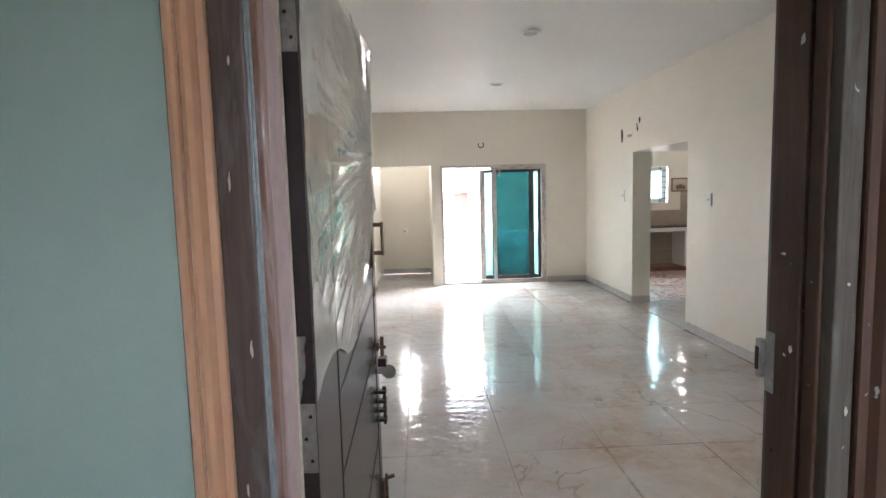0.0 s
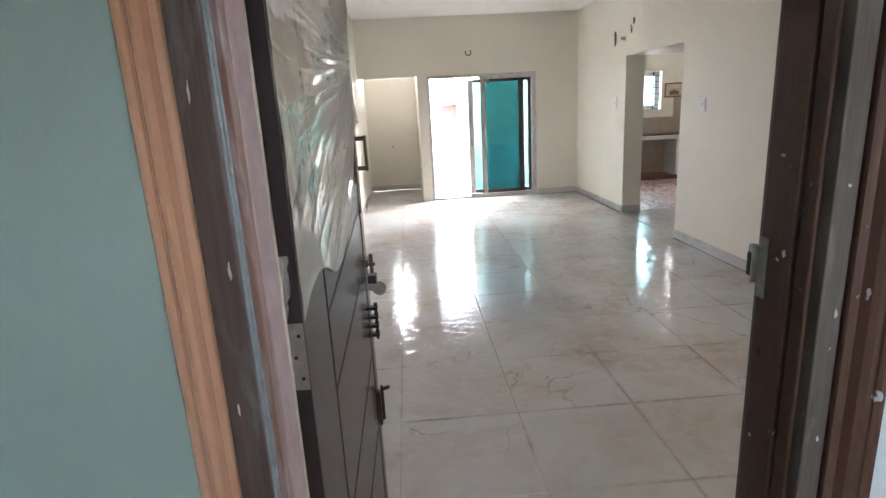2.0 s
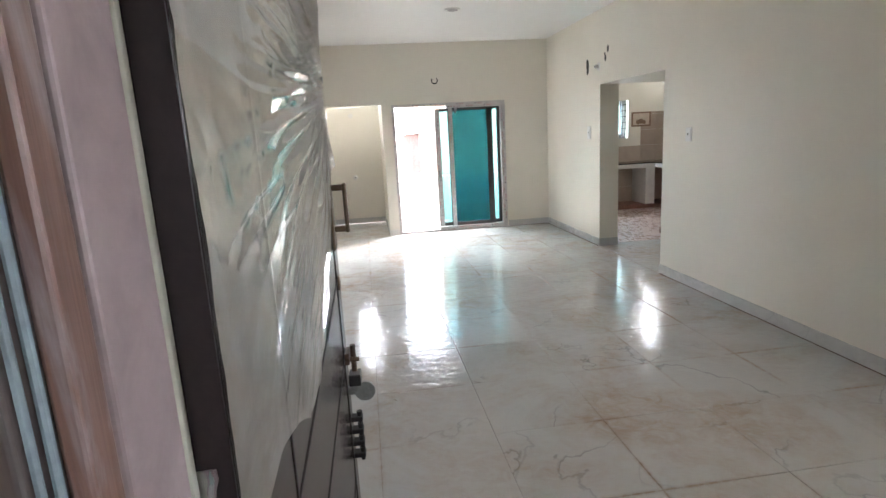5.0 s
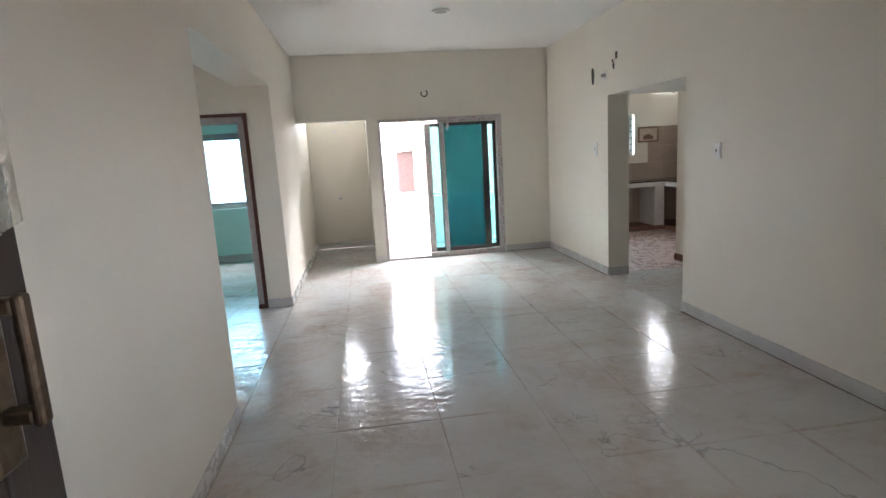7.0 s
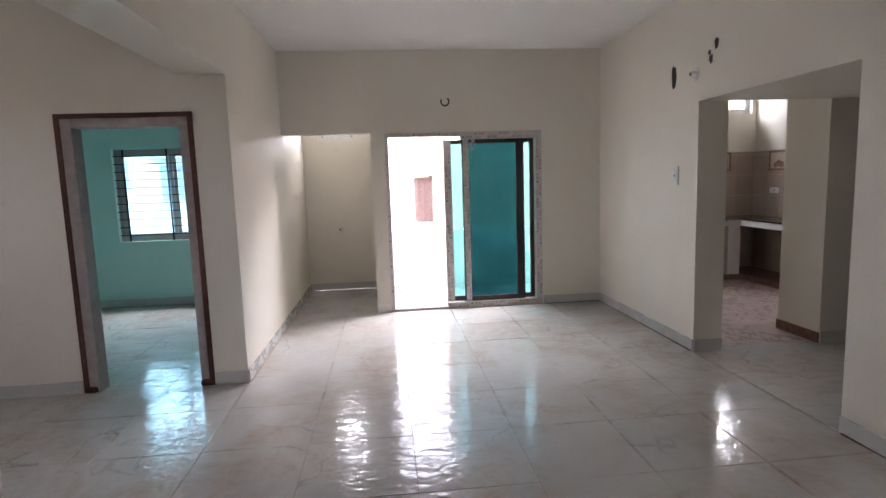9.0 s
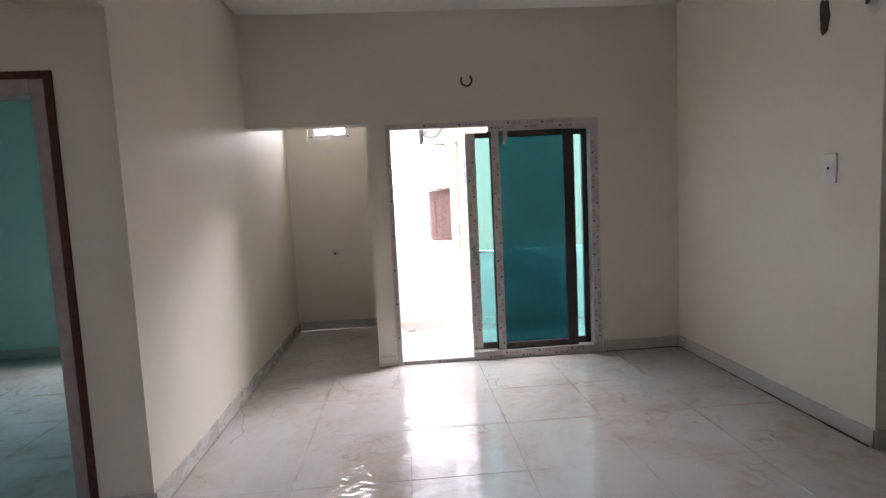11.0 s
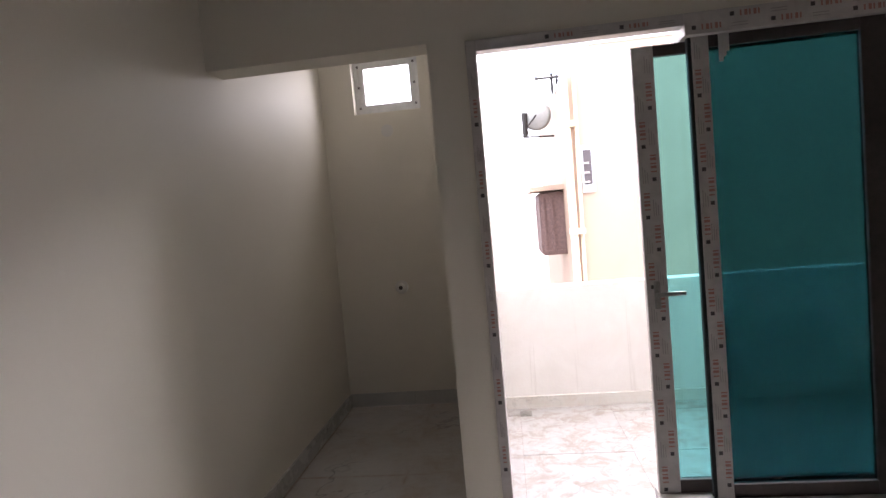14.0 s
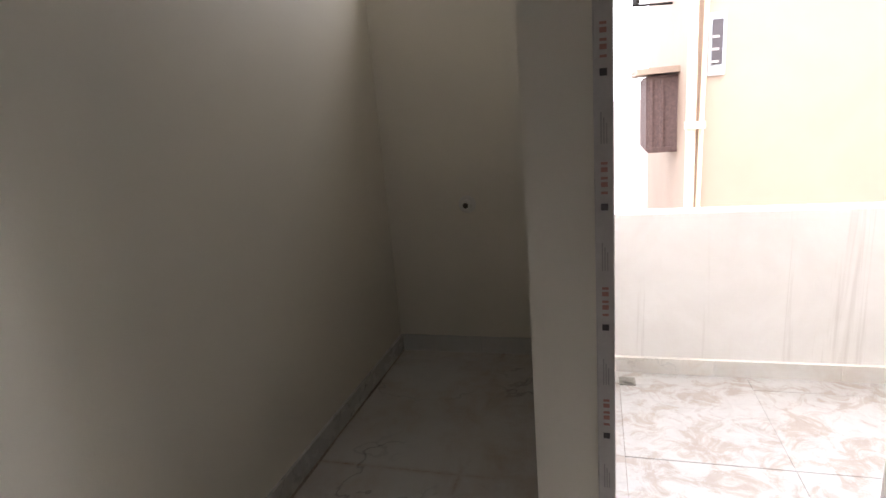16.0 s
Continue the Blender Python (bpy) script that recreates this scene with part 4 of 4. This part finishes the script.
for dx, r in ((-0.10, 0.06), (-0.02, 0.03)):
    bm = bmesh.new()
    rod(bm, (1.70 + dx * 0.3, 15.93 if r < 0.05 else 15.92, -6.9), (1.70 + dx * 0.3 + (0.14 if r < 0.05 else 0), 15.93 if r < 0.05 else 15.92, 3.4), r, seg=14)
    for z in (2.6, 0.9) if r > 0.05 else ():
        box(bm, 1.60, 1.84, 15.84, 15.99, z, z + 0.09)
    part("drain_pipe", bm, PIPE, house, "cream drain pipe")
win = part("window", boxes((1.86, 2.06, 15.97, 16.0, 1.55, 2.3)), FACADE2, house, "small ventilator window")
part("pane", boxes((1.90, 2.02, 15.955, 15.97, 1.68, 2.22)), INK_DARK, win)
for z in (1.7, 1.85, 2.0):
    part("louvre", boxes((1.88, 1.98, 15.945, 15.956, z, z + 0.03)), INK_GREY, win)
box_w = part("window_box", boxes((1.28, 1.72, 17.6, 18.9, 0.45, 1.65)), RUST, house, "rusty brown box grill over a window")
for i in range(6):
    part("slat", boxes((1.25, 1.28, 17.62 + 0.22 * i, 17.78 + 0.22 * i, 0.48, 1.62)), RUST, box_w)
part("sunshade", boxes((1.1, 1.72, 17.4, 19.1, 1.68, 1.77)), FACADE, house)
part("frame", boxes((1.29, 1.71, 17.57, 17.60, 0.48, 0.54), (1.29, 1.71, 17.57, 17.60, 1.56, 1.62), (1.29, 1.35, 17.57, 17.6, 0.54, 1.56), (1.46, 1.51, 17.57, 17.6, 0.54, 1.56)), RUST, box_w)


def dish(x, y, z):
    d = thing("satellite_dish", "grey satellite dish on a roof bracket", "satellite dish")
    bm = bmesh.new()
    rings = []
    for j in range(6):
        r = 0.30 * j / 5
        ring = [bm.verts.new((x + r * math.cos(a), y + r * r * 0.8, z + r * math.sin(a))) for a in [2 * math.pi * i / 28 for i in range(28)]] if j else [bm.verts.new((x, y, z))]
        rings.append(ring)
    for j in range(1, 6):
        for i in range(28):
            k = (i + 1) % 28
            if j == 1:
                bm.faces.new((rings[0][0], rings[1][i], rings[1][k]))
            else:
                bm.faces.new((rings[j - 1][i], rings[j][i], rings[j][k], rings[j - 1][k]))
    o = part("reflector", bm, DISH, d, smooth=True)
    s = o.modifiers.new("thick", "SOLIDIFY")
    s.thickness = 0.02
    bm = bmesh.new()
    rod(bm, (x, y, z), (x - 0.2, y - 0.3, z - 0.25), 0.015)
    rod(bm, (x - 0.24, y - 0.02, z - 0.4), (x - 0.24, y - 0.02, z + 0.05), 0.06)
    rod(bm, (x - 0.3, y, z - 0.42), (x + 0.5, y + 0.1, z - 0.45), 0.02)
    part("bracket", bm, BLACKM, d)


dish(1.38, 18.4, 3.25)
shed = thing("roof_shed", "blue-grey corrugated sheet roof on thin posts", "shed")
bm = bmesh.new()
for i in range(44):
    x0 = 1.42 + 0.09 * i
    lift = 0.03 if i % 2 else 0.0
    vs = [bm.verts.new(v) for dz in (0.0, 0.02) for v in ((x0, 18.4, 4.0 + lift + dz), (x0 + 0.09, 18.4, 4.0 + lift + dz), (x0 + 0.09, 21.2, 5.6 + lift + dz), (x0, 21.2, 5.6 + lift + dz))]
    for q in ((0, 1, 2, 3), (7, 6, 5, 4), (0, 4, 5, 1), (1, 5, 6, 2), (2, 6, 7, 3), (3, 7, 4, 0)):
        bm.faces.new([vs[k] for k in q])
part("sheet", bm, SHEET, shed)
bm = bmesh.new()
rod(bm, (1.40, 18.42, 3.97), (5.4, 18.42, 3.97), 0.025, seg=8)
for x in (1.44, 3.0, 4.6):
    rod(bm, (x, 18.42, 3.97), (x, 21.2, 5.56), 0.025, seg=8)
part("purlin", bm, BLACKM, shed)
for x, y in ((1.75, 18.5), (1.95, 19.4), (2.6, 18.5), (3.4, 18.5)):
    bm = bmesh.new()
    rod(bm, (x, y, 3.45), (x, y, 4.0 + (y - 18.4) * 0.57), 0.03)
    part("post", bm, BLACKM, shed)
for ob in (house, shed, bpy.data.objects["satellite_dish"]):
    ob.location.x = -0.17
white_house = thing("white_building", "white plastered building opposite with small windows", "building")
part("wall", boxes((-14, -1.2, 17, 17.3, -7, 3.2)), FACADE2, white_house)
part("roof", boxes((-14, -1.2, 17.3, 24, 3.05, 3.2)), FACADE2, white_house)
for x, z in ((-6.6, 1.6), (-5.2, 1.2), (-7.9, 1.6)):
    wv = part("window", boxes((x, x + 0.8, 16.95, 17.0, z, z + 1.0)), UPVC, white_house)
    part("pane", boxes((x + 0.07, x + 0.73, 16.94, 16.95, z + 0.07, z + 0.93)), SHEET, wv)
part("sunshade", boxes((-5.4, -4.2, 16.4, 17.0, 2.3, 2.4)), FACADE2, white_house)


# ---- small pieces: tiles ----
def tiles(parent, x0, x1, y0, y1, ox, oy, px, py, mat, name="tile", z=0.0, gap=0.0008, thick=0.006):
    """Floor tiles on a grid with origin (ox, oy), cut at the edges of a rectangle; equal ones share a mesh."""
    cache = {}
    i0, i1 = math.floor((x0 - ox) / px), math.ceil((x1 - ox) / px)
    j0, j1 = math.floor((y0 - oy) / py), math.ceil((y1 - oy) / py)
    for i in range(i0, i1):
        for j in range(j0, j1):
            a, b = max(x0, ox + i * px), min(x1, ox + (i + 1) * px)
            c, d = max(y0, oy + j * py), min(y1, oy + (j + 1) * py)
            if b - a < 0.02 or d - c < 0.02:
                continue
            key = (round(b - a, 3), round(d - c, 3))
            if key not in cache:
                bmx = bmesh.new()
                e = 0.0009
                lo = [bmx.verts.new(v) for v in ((gap, gap, -thick), (key[0] - gap, gap, -thick), (key[0] - gap, key[1] - gap, -thick), (gap, key[1] - gap, -thick))]
                mi = [bmx.verts.new((v.co.x, v.co.y, -e)) for v in lo]
                g2 = gap + e
                hi = [bmx.verts.new(v) for v in ((g2, g2, 0), (key[0] - g2, g2, 0), (key[0] - g2, key[1] - g2, 0), (g2, key[1] - g2, 0))]
                for k in range(4):
                    m = (k + 1) % 4
                    bmx.faces.new((lo[k], lo[m], mi[m], mi[k]))
                    bmx.faces.new((mi[k], mi[m], hi[m], hi[k]))
                bmx.faces.new(hi)
                cache[key] = mesh_of(name, bmx, mat)
            ob = new(name, cache[key])
            ob.location = (a, c, z + random.uniform(-0.0004, 0.0004))
            ob.rotation_euler = (random.uniform(-0.002, 0.002), random.uniform(-0.002, 0.002), 0)
            ob.parent = parent


TX, TY, PX, PY = 0.405, 2.25, 0.62, 0.628
tiles(floor_hall, -0.84, 2.90, 0.51, 9.30, TX, TY, PX, PY, FLOOR)
tiles(floor_hall, -4.2, -0.84, 4.45, 7.165, TX, TY, PX, PY, FLOOR)
tiles(floor_hall, -0.84, 0.155, 9.30, 10.90, -0.84, 9.30, 1.0, 1.65, FLOOR)
tiles(floor_hall, 2.90, 5.85, 5.635, 7.20, TX, TY, PX, PY, FLOOR)
tiles(floor_hall, 2.90 + 0.26, 4.08, 7.20, 7.30, TX, TY, PX, PY, FLOOR)
tiles(floor_bed, -4.2, -1.06, 7.165, 10.45, TX, TY, PX, PY, FLOOR)
tiles(floor_kit, 3.16, 5.85, 7.30, 10.65, 3.3, 7.3, 0.6, 0.6, KFLOOR)
tiles(floor_bal, 0.32, 3.16, 9.45, 10.83, 1.04, 10.06, 0.62, 0.62, BALCONY, z=-0.04)
tiles(floor_cor, -3.0, 2.9, -2.05, 0.51, TX, TY, PX, PY, FLOOR)

# beige wall tiles above the counter, and two decor tiles set in them
splash = thing("backsplash", "beige-brown glossy wall tiles over the counter", "wall tiles", kind="structure")


def wall_tiles(along, fixed, a0, a1, z0, z1, px, pz, skip=()):
    cache = {}
    a = a0
    while a < a1 - 0.01:
        b = min(a + px, a1)
        z = z0
        while z < z1 - 0.01:
            c = min(z + pz, z1)
            if not any(a < s[1] - 0.02 and b > s[0] + 0.02 and z < s[3] - 0.02 and c > s[2] + 0.02 for s in skip):
                key = (along, round(b - a, 3), round(c - z, 3))
                if key not in cache:
                    g = 0.0012
                    s = (g, key[1] - g, -0.008, 0, g, key[2] - g) if along == "x" else (-0.008, 0, g, key[1] - g, g, key[2] - g)
                    cache[key] = mesh_of("wall_tile", boxes(s), SPLASH)
                ob = new("wall_tile", cache[key])
                ob.location = (a, fixed, z) if along == "x" else (fixed, a, z)
                ob.parent = splash
            z = c
        a = b


wall_tiles("x", 10.65, 3.16, 5.842, CT, 1.82, 0.30, 0.30, skip=[KW])
wall_tiles("y", 5.85, 7.95, 10.642, CT, 1.82, 0.30, 0.30)
wall_tiles("x", 10.65, 3.16, 5.842, 0.08, CT - 0.1, 0.6, 0.3)
wall_tiles("y", 5.85, 7.95, 10.642, 0.08, CT - 0.1, 0.6, 0.3)


def decor(along, a, z, w=0.40, h=0.28):
    d = thing("decor_tile", "framed brown decorative tile with a fruit-like motif", "decor tile", "decor tiles")

    def bx(u0, u1, v0, v1, p0, p1):
        return (a + u0, a + u1, 10.642 - p1, 10.642 - p0, z + v0, z + v1) if along == "x" else (5.842 - p1, 5.842 - p0, a + u0, a + u1, z + v0, z + v1)
    part("border", boxes(bx(0, w, 0, 0.03, 0, 0.012), bx(0, w, h - 0.03, h, 0, 0.012), bx(0, 0.03, 0.03, h - 0.03, 0, 0.012), bx(w - 0.03, w, 0.03, h - 0.03, 0, 0.012)), CARD_A, d)
    part("picture", boxes(bx(0.03, w - 0.03, 0.03, h - 0.03, 0, 0.006)), CARD_B, d)
    bmx = bmesh.new()
    for k, (u, v, r) in enumerate(((0.14, 0.085, 0.045), (0.20, 0.10, 0.05), (0.26, 0.08, 0.04))):
        c = Vector((a + u, 10.634, z + v)) if along == "x" else Vector((5.834, a + u, z + v))
        q = Vector((0, -0.004, 0)) if along == "x" else Vector((-0.004, 0, 0))
        rod(bmx, c, c + q, r, r * 0.9, seg=18)
    part("motif", bmx, CARD_A, d)


decor("x", 5.06, 1.54)
decor("y", 9.92, 1.53)
decor("y", 9.48, 1.28)
out = thing("socket_plate", "white socket plate on the kitchen wall tiles", "socket")
part("plate", boxes((5.83, 5.842, 10.10, 10.28, 1.21, 1.29), bevel=0.003), PLASTIC, out)
part("socket_hole", boxes((5.829, 5.8305, 10.16, 10.18, 1.24, 1.26)), HOLE, out)

# mortar squeezed out under the skirting
def mortar(x0, x1, y0, y1, seed):
    bmm = bmesh.new()
    along_y = (y1 - y0) > (x1 - x0)
    a, e = (y0, y1) if along_y else (x0, x1)
    while a < e - 0.02:
        w = min(random.uniform(0.05, 0.16), e - a)
        k = 0.35 + 0.65 * abs(noise.noise((a * 1.7, seed, 0))) * 2
        t = min(1.0, k)
        if along_y:
            box(bmm, x0 if seed > 5 else x1 - (x1 - x0) * t, x0 + (x1 - x0) * t if seed > 5 else x1, a, a + w, 0.0, 0.003 + 0.004 * t)
        else:
            box(bmm, a, a + w, y1 - (y1 - y0) * t, y1, 0.0, 0.003 + 0.004 * t)
        a += w
    return bmm


for sx, spec in enumerate(((2.876, 2.888, 0.72, 5.62), (2.876, 2.888, 7.22, 9.28), (2.2, 2.88, 9.278, 9.288))):
    tagged(part("mortar_line", mortar(*spec, sx + 1), REDBAND), "thin brown mortar line under the skirting", "trim", kind="structure")
for sx, spec in enumerate(((-0.828, -0.817, 0.72, 4.44), (-0.828, -0.817, 7.2, 10.88))):
    tagged(part("mortar_line", mortar(*spec, sx + 6), GROUT), "thin dark mortar line under the skirting", "trim", kind="structure")

# bits lying about
bm = bmesh.new()
box(bm, 0.42, 0.50, 10.66, 10.74, -0.04, -0.034)
box(bm, 0.44, 0.48, 10.68, 10.72, -0.034, -0.031)
tagged(part("floor_drain", bm, STEEL), "square metal drain cover on the balcony floor", "drain")
